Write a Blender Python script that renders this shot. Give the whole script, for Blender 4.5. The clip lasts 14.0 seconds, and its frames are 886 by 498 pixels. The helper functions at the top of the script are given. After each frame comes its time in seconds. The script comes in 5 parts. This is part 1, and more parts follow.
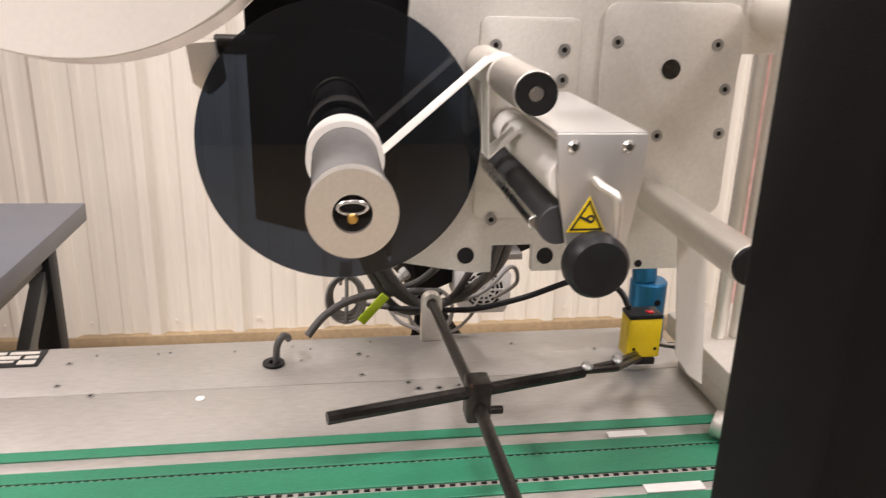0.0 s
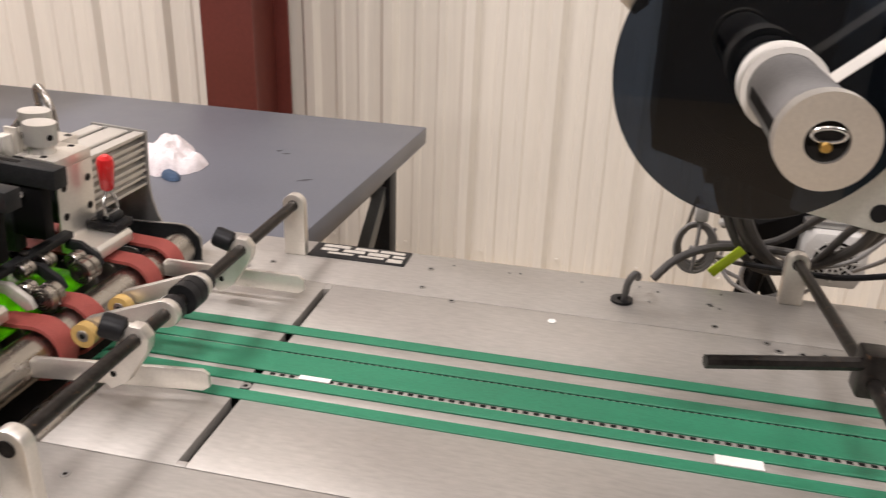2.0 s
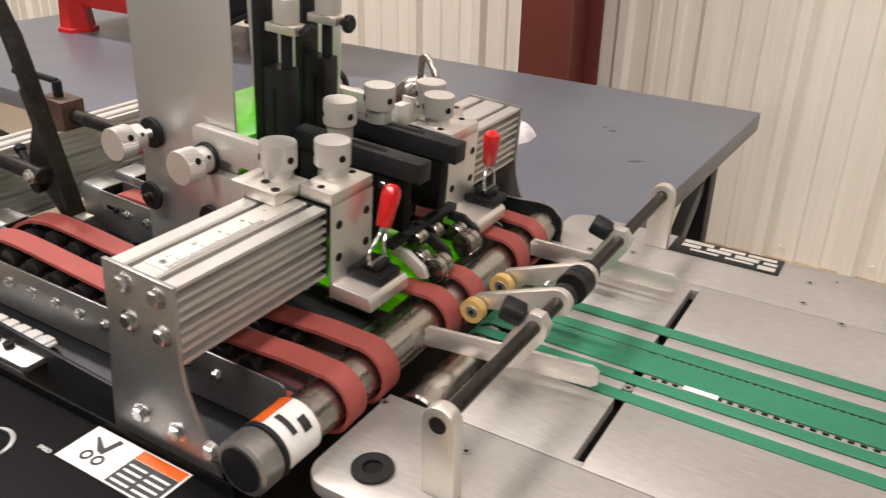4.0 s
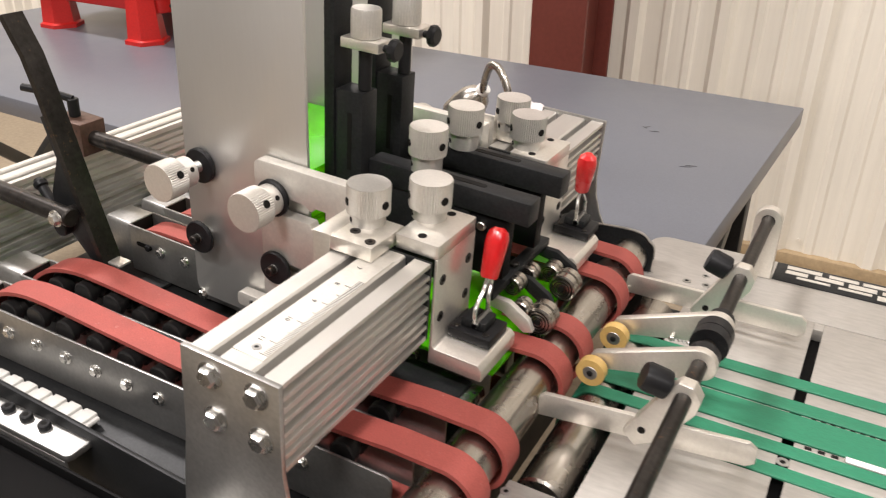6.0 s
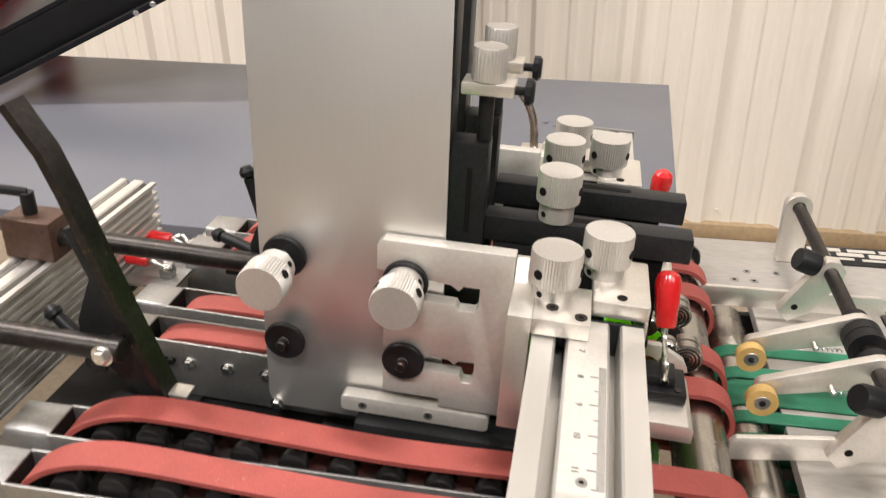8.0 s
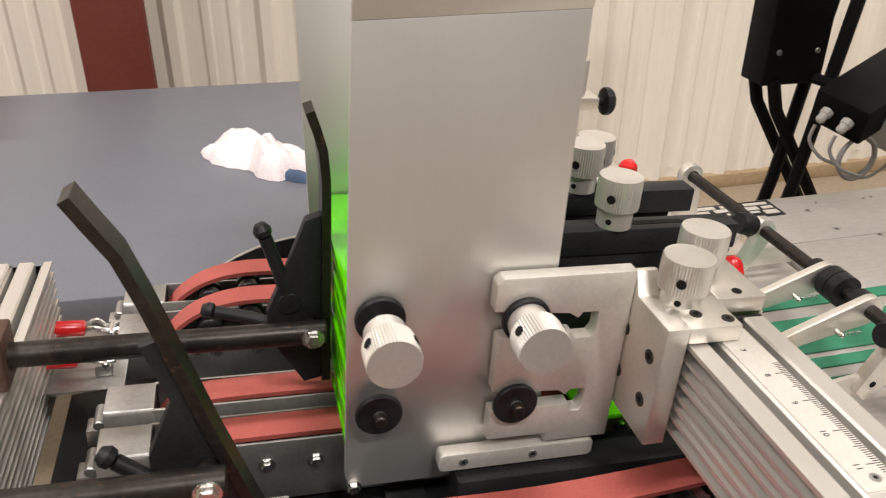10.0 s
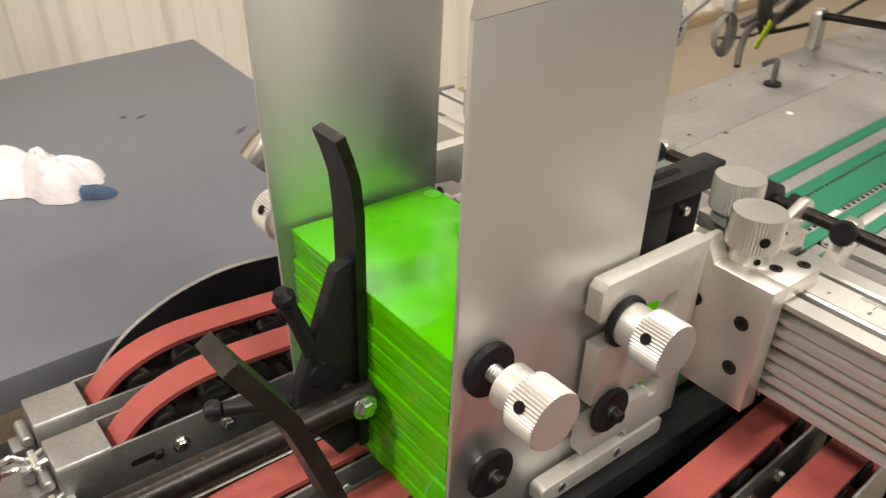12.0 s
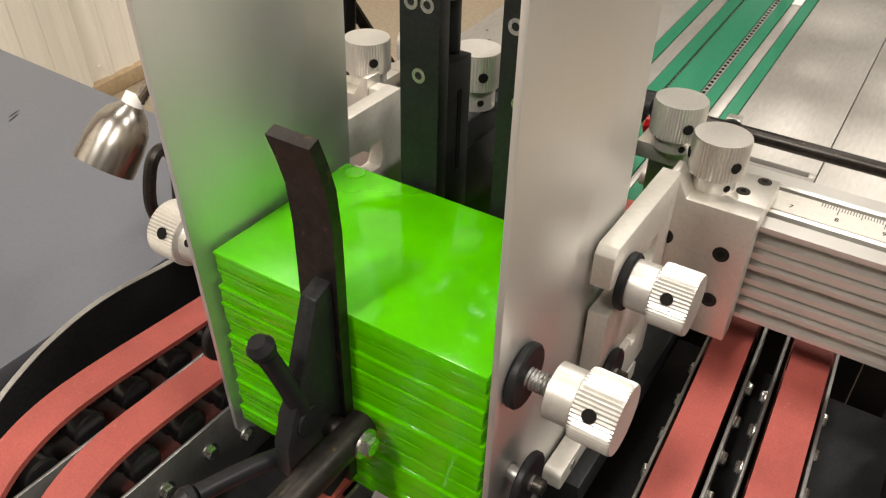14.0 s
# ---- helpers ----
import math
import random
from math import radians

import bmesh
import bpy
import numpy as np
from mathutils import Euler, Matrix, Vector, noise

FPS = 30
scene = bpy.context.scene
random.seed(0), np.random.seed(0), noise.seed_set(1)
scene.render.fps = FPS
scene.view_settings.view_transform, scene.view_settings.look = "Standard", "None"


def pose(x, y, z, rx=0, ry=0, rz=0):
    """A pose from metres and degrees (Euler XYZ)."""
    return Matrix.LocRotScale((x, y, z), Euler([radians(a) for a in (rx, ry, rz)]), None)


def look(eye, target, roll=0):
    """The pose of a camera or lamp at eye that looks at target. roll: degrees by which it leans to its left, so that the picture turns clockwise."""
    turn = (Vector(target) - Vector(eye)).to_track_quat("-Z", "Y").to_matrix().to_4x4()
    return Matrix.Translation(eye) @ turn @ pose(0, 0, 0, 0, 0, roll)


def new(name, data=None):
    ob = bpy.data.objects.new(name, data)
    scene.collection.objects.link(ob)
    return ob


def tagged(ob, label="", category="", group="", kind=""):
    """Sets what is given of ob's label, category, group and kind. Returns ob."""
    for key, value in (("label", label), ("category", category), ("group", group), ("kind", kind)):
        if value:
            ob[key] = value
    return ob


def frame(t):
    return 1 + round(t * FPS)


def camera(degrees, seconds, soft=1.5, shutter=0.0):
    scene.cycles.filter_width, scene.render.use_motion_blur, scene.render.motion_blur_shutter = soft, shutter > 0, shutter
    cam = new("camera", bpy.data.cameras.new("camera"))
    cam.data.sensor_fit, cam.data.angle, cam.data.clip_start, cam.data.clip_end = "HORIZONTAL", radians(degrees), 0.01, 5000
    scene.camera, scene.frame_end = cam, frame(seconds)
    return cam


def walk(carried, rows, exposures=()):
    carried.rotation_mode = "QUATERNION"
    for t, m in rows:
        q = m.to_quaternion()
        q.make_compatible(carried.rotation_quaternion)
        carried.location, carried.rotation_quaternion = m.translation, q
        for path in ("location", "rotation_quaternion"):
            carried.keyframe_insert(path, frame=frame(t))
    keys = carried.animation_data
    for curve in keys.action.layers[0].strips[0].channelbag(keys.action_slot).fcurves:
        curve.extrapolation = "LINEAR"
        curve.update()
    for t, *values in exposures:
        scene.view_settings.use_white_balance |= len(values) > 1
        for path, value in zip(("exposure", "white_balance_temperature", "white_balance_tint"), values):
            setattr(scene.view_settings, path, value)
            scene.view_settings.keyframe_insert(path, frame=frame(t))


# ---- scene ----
cam = camera(57.6, 14.0, soft=1.2, shutter=0.4)

PATH = [
    (0, (-0.32, 0.61, 1.284), (-0.032, 2.477, 0.626), 1.6),
    (0.5, (-0.34, 0.626, 1.265), (-0.181, 2.494, 0.569), 2.2),
    (1, (-0.368, 0.632, 1.258), (-0.398, 2.488, 0.515), 2.0),
    (1.5, (-0.389, 0.624, 1.255), (-0.597, 2.459, 0.487), 2.1),
    (2, (-0.413, 0.611, 1.258), (-0.792, 2.41, 0.471), 2.0),
    (2.5, (-0.438, 0.614, 1.259), (-0.985, 2.361, 0.454), 1.9),
    (3, (-0.456, 0.632, 1.255), (-1.176, 2.308, 0.434), 1.7),
    (3.5, (-0.484, 0.628, 1.257), (-1.361, 2.216, 0.415), 1.6),
    (4, (-0.554, 0.601, 1.266), (-1.478, 2.142, 0.387), 1.0),
    (4.2, (-0.575, 0.594, 1.278), (-1.499, 2.123, 0.378), 1.0),
    (6.3, (-0.759, 0.655, 1.265), (-1.585, 2.227, 0.344), 0.6),
    (6.5, (-0.798, 0.655, 1.266), (-1.583, 2.246, 0.344), 0.1),
    (7, (-0.881, 0.644, 1.271), (-1.526, 2.291, 0.337), -1.2),
    (7.5, (-0.944, 0.634, 1.27), (-1.394, 2.339, 0.327), -0.7),
    (8, (-1.004, 0.648, 1.275), (-1.344, 2.387, 0.347), -0.9),
    (8.2, (-1.021, 0.663, 1.28), (-1.308, 2.416, 0.361), -1.4),
    (10.3, (-1.307, 0.733, 1.28), (-0.808, 2.415, 0.321), 0.5),
    (10.5, (-1.322, 0.754, 1.283), (-0.799, 2.424, 0.315), 0.2),
    (11, (-1.345, 0.8, 1.281), (-0.729, 2.429, 0.297), -0.0),
    (11.5, (-1.383, 0.845, 1.284), (-0.591, 2.364, 0.253), -0.7),
    (12, (-1.416, 0.887, 1.283), (-0.392, 2.216, 0.195), -0.9),
    (12.5, (-1.431, 0.933, 1.281), (-0.256, 2.09, 0.15), -0.3),
    (13, (-1.432, 0.976, 1.279), (-0.157, 1.994, 0.122), 0.8),
    (13.5, (-1.431, 1.001, 1.274), (-0.126, 1.923, 0.071), 0.1),
    (14, (-1.431, 1.015, 1.276), (-0.127, 1.868, 0.022), -0.8),
]
walk(cam, [(t, look(eye, target, roll)) for t, eye, target, roll in PATH],
     [(0, 0.18, 6500, 15), (1.5, -0.02, 6500, 15), (2.5, -0.14, 6500, 13), (4.2, -0.12, 6550, 12), (6.3, 0.15, 6500, 10), (8.2, 0.15, 6500, 10),
      (10.3, -0.04, 6650, 10), (12, -0.08, 6850, 7), (14, -0.08, 6850, 6)])

# ---- world and lamps ----
world = bpy.data.worlds.new("world")
scene.world = world
world.use_nodes = True
world.node_tree.nodes["Background"].inputs[0].default_value = (1.0, 0.96, 0.93, 1)
world.node_tree.nodes["Background"].inputs[1].default_value = 0.06


def ceiling_lamp(x, y, power, sx=1.2, sy=0.35):
    lamp = bpy.data.lights.new("ceiling_lamp_light", "AREA")
    lamp.shape, lamp.size, lamp.size_y, lamp.energy = "RECTANGLE", sx, sy, power
    lamp.color = (1.0, 0.940, 0.918)
    ob = new("ceiling_lamp_light", lamp)
    ob.matrix_basis = pose(x, y, 4.38)
    return ob


# unseen lights: the first follows the shaft's shadow, the others are added fill
LAMPS = [(-3.35, 1.6), (-0.4, 1.6), (2.4, 1.6), (-3.35, -1.4), (-0.4, -1.4), (2.4, -1.4)]
for (lx, ly), power in zip(LAMPS, (150, 28, 60, 95, 130, 90)):
    ceiling_lamp(lx, ly, power, 0.9, 0.3)
scene.view_settings.exposure = 0.0


# ---- materials ----
def nodes_of(name):
    m = bpy.data.materials.new(name)
    m.use_nodes = True
    nt = m.node_tree
    return m, nt, nt.nodes["Principled BSDF"]


def coords(nt, scale=(1, 1, 1)):
    tc = nt.nodes.new("ShaderNodeTexCoord")
    mp = nt.nodes.new("ShaderNodeMapping")
    mp.inputs["Scale"].default_value = scale
    nt.links.new(tc.outputs["Object"], mp.inputs["Vector"])
    return mp.outputs[0]


def noise_of(nt, vec, scale, detail=4.0, rough=0.6):
    n = nt.nodes.new("ShaderNodeTexNoise")
    n.inputs["Scale"].default_value, n.inputs["Detail"].default_value, n.inputs["Roughness"].default_value = scale, detail, rough
    nt.links.new(vec, n.inputs["Vector"])
    return n.outputs["Fac"]


def ramp_of(nt, fac, stops):
    r = nt.nodes.new("ShaderNodeValToRGB")
    while len(r.color_ramp.elements) < len(stops):
        r.color_ramp.elements.new(0.5)
    for e, (p, c) in zip(r.color_ramp.elements, stops):
        e.position, e.color = p, (*c, 1)
    nt.links.new(fac, r.inputs[0])
    return r.outputs["Color"]


def mix_of(nt, fac, a, b, how="MIX"):
    mx = nt.nodes.new("ShaderNodeMix")
    mx.data_type, mx.blend_type = "RGBA", how
    for sock, v in ((mx.inputs[0], fac), (mx.inputs[6], a), (mx.inputs[7], b)):
        if isinstance(v, (float, int)):
            sock.default_value = v
        elif isinstance(v, tuple):
            sock.default_value = (*v, 1)
        else:
            nt.links.new(v, sock)
    return mx.outputs[2]


def shift(c, k):
    return tuple(min(1.0, max(0.0, v * k)) for v in c)


def surface(name, color, rough=0.5, metal=0.0, grain=120.0, blotch=6.0, vary=0.12, bump=0.05, stretch=(1, 1, 1), rvary=0.12, coat=0.0, dirt=None, dirt_at=0.62):
    """A surface with fine grain, broad blotches and a little relief."""
    m, nt, b = nodes_of(name)
    vec = coords(nt, stretch)
    plain = coords(nt)
    fine = noise_of(nt, vec, grain, 3.0)
    broad = noise_of(nt, plain, blotch, 5.0)
    c1 = ramp_of(nt, fine, [(0.25, shift(color, 1 - vary)), (0.75, shift(color, 1 + vary))])
    c2 = ramp_of(nt, broad, [(0.3, shift((1, 1, 1), 1 - vary)), (0.7, (1, 1, 1))])
    col = mix_of(nt, 1.0, c1, c2, "MULTIPLY")
    if dirt:
        spots = noise_of(nt, plain, blotch * 5, 6.0, 0.7)
        f = ramp_of(nt, spots, [(dirt_at, (0, 0, 0)), (dirt_at + 0.1, (1, 1, 1))])
        col = mix_of(nt, f, col, dirt)
    nt.links.new(col, b.inputs["Base Color"])
    rr = nt.nodes.new("ShaderNodeMapRange")
    rr.inputs["To Min"].default_value, rr.inputs["To Max"].default_value = max(0.03, rough - rvary), min(1, rough + rvary)
    nt.links.new(broad, rr.inputs["Value"])
    nt.links.new(rr.outputs[0], b.inputs["Roughness"])
    b.inputs["Metallic"].default_value = metal
    b.inputs["Coat Weight"].default_value = coat
    if bump:
        bp = nt.nodes.new("ShaderNodeBump")
        bp.inputs["Strength"].default_value, bp.inputs["Distance"].default_value = bump, 0.002
        nt.links.new(fine, bp.inputs["Height"])
        nt.links.new(bp.outputs[0], b.inputs["Normal"])
    return m


ALU = (0.80, 0.765, 0.70)
M_bed = surface("milled_aluminium_bed", (0.475, 0.452, 0.417), 0.46, 0.55, 260, 9, 0.10, 0.05, (0.25, 1, 1), 0.10, dirt=(0.42, 0.38, 0.33), dirt_at=0.66)
M_alu = surface("satin_aluminium", ALU, 0.40, 0.85, 400, 14, 0.06, 0.03)
M_brush = surface("brushed_aluminium_sheet", (0.73, 0.722, 0.695), 0.44, 0.88, 500, 7, 0.012, 0.012, (1, 1, 0.08), 0.05, dirt=(0.66, 0.65, 0.62), dirt_at=0.70)
M_cast = surface("clear_anodised_plate", (0.72, 0.69, 0.63), 0.52, 0.6, 300, 12, 0.07, 0.03, dirt=(0.45, 0.42, 0.37), dirt_at=0.7)
M_ext = surface("extruded_aluminium", (0.70, 0.68, 0.64), 0.40, 0.80, 80, 14, 0.05, 0.0, (1, 0.05, 1), 0.04)
M_knob = surface("turned_aluminium", (0.70, 0.675, 0.63), 0.40, 0.72, 500, 30, 0.06, 0.03)
M_steel = surface("zinc_plated_steel", (0.44, 0.435, 0.42), 0.40, 0.9, 300, 25, 0.12, 0.04)
M_chrome = surface("polished_steel", (0.47, 0.44, 0.40), 0.27, 1.0, 90, 20, 0.14, 0.02, (8, 0.6, 8), 0.08)
M_bolt = surface("bright_zinc_bolt", (0.74, 0.73, 0.70), 0.26, 1.0, 400, 60, 0.1, 0.02)
M_dsteel = surface("blackened_steel", (0.045, 0.040, 0.036), 0.38, 0.75, 200, 30, 0.35, 0.06, dirt=(0.13, 0.075, 0.045), dirt_at=0.60)
M_brown = surface("browned_steel", (0.105, 0.058, 0.042), 0.5, 0.4, 200, 24, 0.25, 0.06, dirt=(0.05, 0.035, 0.03), dirt_at=0.6)
M_black = surface("black_plastic", (0.014, 0.014, 0.015), 0.42, 0.0, 300, 30, 0.2, 0.05)
M_blackox = surface("black_anodised_aluminium", (0.028, 0.029, 0.030), 0.45, 0.4, 400, 30, 0.25, 0.05, dirt=(0.10, 0.09, 0.075), dirt_at=0.70)
M_powder = surface("black_powder_coat", (0.0065, 0.0063, 0.0065), 0.5, 0.0, 900, 12, 0.25, 0.15)
# near-black; flat pieces of it stand in for the shade inside holes and slots
M_hole = surface("black_and_hole_shade", (0.012, 0.011, 0.010), 0.7, 0.0, 200, 30, 0.1, 0.0)
M_green = surface("green_belt_fabric", (0.022, 0.20, 0.105), 0.55, 0.0, 700, 14, 0.14, 0.08, (0.3, 1, 1), dirt=(0.016, 0.12, 0.07), dirt_at=0.68)
M_red = surface("red_rubber_belt", (0.36, 0.075, 0.060), 0.66, 0.0, 900, 34, 0.20, 0.14, dirt=(0.46, 0.21, 0.18), dirt_at=0.64)
M_redgrip = surface("red_vinyl_grip", (0.62, 0.012, 0.014), 0.25, 0.0, 200, 40, 0.08, 0.02, coat=0.4)
M_redpl = surface("red_moulded_plastic", (0.55, 0.018, 0.014), 0.38, 0.0, 200, 8, 0.10, 0.03)
M_table = surface("grey_laminate_top", (0.135, 0.142, 0.165), 0.38, 0.0, 300, 4, 0.07, 0.02, dirt=(0.12, 0.125, 0.14), dirt_at=0.72)
M_tedge = surface("grey_table_edge", (0.11, 0.115, 0.125), 0.5, 0.0, 300, 10, 0.08, 0.02)
M_leg = surface("dark_grey_steel_leg", (0.035, 0.037, 0.042), 0.45, 0.3, 300, 15, 0.2, 0.04)
M_legl = surface("grey_steel_brace", (0.20, 0.205, 0.20), 0.5, 0.4, 300, 15, 0.12, 0.04)
M_wall = surface("cream_painted_steel", (0.83, 0.785, 0.69), 0.42, 0.0, 60, 1.6, 0.04, 0.02, (1, 1, 0.05), dirt=(0.60, 0.55, 0.45), dirt_at=0.70)
M_column = surface("red_oxide_primer", (0.165, 0.036, 0.026), 0.55, 0.0, 80, 5, 0.12, 0.04)
M_floor = surface("sealed_concrete", (0.36, 0.29, 0.205), 0.55, 0.0, 60, 1.3, 0.16, 0.06, dirt=(0.27, 0.22, 0.16), dirt_at=0.62)
M_unseen = surface("unseen_wall_dark_grey", (0.20, 0.196, 0.19), 0.7, 0.0, 40, 1.0, 0.15, 0.02)
M_ceil = surface("unseen_ceiling_grey", (0.42, 0.41, 0.39), 0.7, 0.0, 40, 1.0, 0.08, 0.02)
M_white = surface("white_paper_label", (0.82, 0.80, 0.76), 0.6, 0.0, 300, 30, 0.04, 0.02)
M_yellow = surface("yellow_sensor_plastic", (0.78, 0.56, 0.010), 0.38, 0.0, 300, 25, 0.06, 0.02)
M_blue = surface("blue_anodised_aluminium", (0.012, 0.17, 0.36), 0.32, 0.45, 300, 25, 0.10, 0.02)
M_lime = surface("lime_tape", (0.52, 0.70, 0.02), 0.5, 0.0, 300, 25, 0.06, 0.02)
M_cable = surface("grey_cable_sheath", (0.095, 0.09, 0.085), 0.5, 0.0, 300, 25, 0.12, 0.03)
M_cablel = surface("light_grey_cable", (0.30, 0.29, 0.275), 0.5, 0.0, 300, 25, 0.1, 0.03)
M_grey = surface("light_grey_housing", (0.52, 0.51, 0.48), 0.45, 0.0, 300, 25, 0.07, 0.03)
M_orange = surface("amber_polyurethane", (0.55, 0.36, 0.12), 0.4, 0.0, 300, 40, 0.08, 0.03)
M_oran = surface("orange_warning_band", (0.78, 0.13, 0.012), 0.5, 0.0, 300, 25, 0.05, 0.01)
M_brass = surface("brass", (0.75, 0.48, 0.14), 0.28, 1.0, 300, 25, 0.08, 0.01)
M_ink = surface("black_ink", (0.02, 0.02, 0.02), 0.55, 0.0, 300, 30, 0.1, 0.0)
M_cloth = surface("stained_white_rag", (0.74, 0.68, 0.68), 0.9, 0.0, 240, 22, 0.10, 0.2, dirt=(0.55, 0.34, 0.38), dirt_at=0.60)
M_inked = surface("ink_stained_rag", (0.06, 0.10, 0.17), 0.9, 0.0, 240, 22, 0.3, 0.2)
M_paper = surface("white_label_web", (0.80, 0.77, 0.71), 0.5, 0.0, 300, 20, 0.03, 0.01)
M_pink = surface("pink_printed_film", (0.72, 0.42, 0.38), 0.35, 0.0, 60, 18, 0.25, 0.0)
for dull, gloss in ((M_powder, 0.08), (M_black, 0.22), (M_hole, 0.1), (M_blackox, 0.22), (M_leg, 0.22)):
    dull.node_tree.nodes["Principled BSDF"].inputs["Specular IOR Level"].default_value = gloss


def acrylic(name, color, trans, rough, tint=1.0):
    m, nt, b = nodes_of(name)
    vec = coords(nt)
    n = noise_of(nt, vec, 30, 3.0)
    nt.links.new(ramp_of(nt, n, [(0.3, shift(color, 0.9)), (0.7, shift(color, 1.06))]), b.inputs["Base Color"])
    b.inputs["Transmission Weight"].default_value = trans
    b.inputs["Roughness"].default_value = rough
    b.inputs["IOR"].default_value = 1.45
    return m


M_neon = acrylic("neon_green_acrylic", (0.20, 0.98, 0.004), 0.60, 0.10)
M_smoke = acrylic("smoked_acrylic", (0.035, 0.050, 0.075), 0.97, 0.02)
M_smoke.node_tree.nodes["Principled BSDF"].inputs["Specular IOR Level"].default_value = 0.25
M_clear = acrylic("frosted_clear_acrylic", (0.93, 0.88, 0.86), 0.75, 0.30)

# ---- mesh tools ----
XF = Matrix.Identity(4)


def thing(name, at, label, category, group="", kind=""):
    ob = new(name)
    ob.empty_display_size = 0.02
    ob.matrix_basis = Matrix.Translation(XF @ Vector(at))
    return tagged(ob, label, category, group, kind)


def part(name, bm, material, parent=None, label="", smooth=True):
    """Links a bmesh as one mesh object under a thing or a part."""
    bm.transform(XF)
    bmesh.ops.recalc_face_normals(bm, faces=bm.faces)
    me = bpy.data.meshes.new(name)
    bm.to_mesh(me)
    bm.free()
    me.materials.append(material)
    if smooth and len(me.polygons):
        me.polygons.foreach_set("use_smooth", [True] * len(me.polygons))
        me.set_sharp_from_angle(angle=radians(35))
    ob = new(name, me)
    if parent:
        ob.parent = parent
        if parent.type == "EMPTY":
            ob.matrix_parent_inverse = parent.matrix_basis.inverted()
    if label:
        ob["label"] = label
    return ob


def solid(name, bm, material, label, category, group="", kind=""):
    return tagged(part(name, bm, material), label, category, group, kind)


def box(x0, x1, y0, y1, z0, z1, bevel=0.0015, bm=None, m=None):
    bm2 = bmesh.new()
    bmesh.ops.create_cube(bm2, size=1)
    bmesh.ops.transform(bm2, matrix=Matrix.Translation(((x0 + x1) / 2, (y0 + y1) / 2, (z0 + z1) / 2)) @ Matrix.Diagonal((x1 - x0, y1 - y0, z1 - z0, 1)), verts=bm2.verts)
    if bevel:
        bmesh.ops.bevel(bm2, geom=bm2.edges[:], offset=bevel, segments=2, affect="EDGES", profile=0.5)
    if m:
        bm2.transform(m)
    return join(bm, bm2)


def join(bm, other):
    if bm is None:
        return other
    me = bpy.data.meshes.new("joined")
    other.to_mesh(me)
    other.free()
    bm.from_mesh(me)
    bpy.data.meshes.remove(me)
    return bm


def basis(axis):
    a = Vector(axis).normalized()
    return a.to_track_quat("Z", "Y").to_matrix().to_4x4()


def lathe(profile, at, axis=(0, 0, 1), seg=32, knurl=None, bm=None):
    """Turns (radius, height) pairs about an axis; knurl names the profile points that are ribbed."""
    bm2 = bmesh.new()
    rings = []
    for i, (r, h) in enumerate(profile):
        ring = []
        for k in range(seg):
            rr = r * (1 - (0.055 if knurl and i in knurl and k % 2 else 0))
            a = 2 * math.pi * k / seg
            ring.append(bm2.verts.new((rr * math.cos(a), rr * math.sin(a), h)))
        rings.append(ring)
    for r0, r1 in zip(rings, rings[1:]):
        for k in range(seg):
            bm2.faces.new((r0[k], r0[(k + 1) % seg], r1[(k + 1) % seg], r1[k]))
    bm2.faces.new(rings[0][::-1])
    bm2.faces.new(rings[-1])
    bm2.transform(Matrix.Translation(at) @ basis(axis))
    return join(bm, bm2)


def cyl(at, axis, r, h, seg=24, bevel=0.0008, bm=None):
    b = min(bevel, r * 0.4, abs(h) * 0.4)
    return lathe([(r - b, 0), (r, b), (r, h - b), (r - b, h)], at, axis, seg, None, bm)


def ring(at, axis, r, ri, h, seg=32, bm=None):
    bm2 = bmesh.new()
    loops = []
    for rr, hh in ((ri, 0), (r, 0), (r, h), (ri, h)):
        loops.append([bm2.verts.new((rr * math.cos(2 * math.pi * k / seg), rr * math.sin(2 * math.pi * k / seg), hh)) for k in range(seg)])
    for i in range(4):
        a, b = loops[i], loops[(i + 1) % 4]
        for k in range(seg):
            bm2.faces.new((a[k], a[(k + 1) % seg], b[(k + 1) % seg], b[k]))
    bm2.transform(Matrix.Translation(at) @ basis(axis))
    return join(bm, bm2)


def prism(points, axis, lo, hi, bevel=0.0, bm=None):
    """A flat outline pushed along an axis. Outline pairs are (x, z) for axis y, (y, z) for x, (x, y) for z."""
    bm2 = bmesh.new()

    def put(p, d):
        return {"y": (p[0], d, p[1]), "x": (d, p[0], p[1]), "z": (p[0], p[1], d)}[axis]
    a = [bm2.verts.new(put(p, lo)) for p in points]
    b = [bm2.verts.new(put(p, hi)) for p in points]
    n = len(points)
    bm2.faces.new(a)
    bm2.faces.new(b[::-1])
    for i in range(n):
        bm2.faces.new((a[i], b[i], b[(i + 1) % n], a[(i + 1) % n]))
    bmesh.ops.recalc_face_normals(bm2, faces=bm2.faces)
    if bevel:
        flat = [e for e in bm2.edges if len(e.link_faces) == 2 and e.calc_face_angle(0) > 0.6]
        bmesh.ops.bevel(bm2, geom=flat, offset=bevel, segments=2, affect="EDGES", profile=0.5)
    return join(bm, bm2)


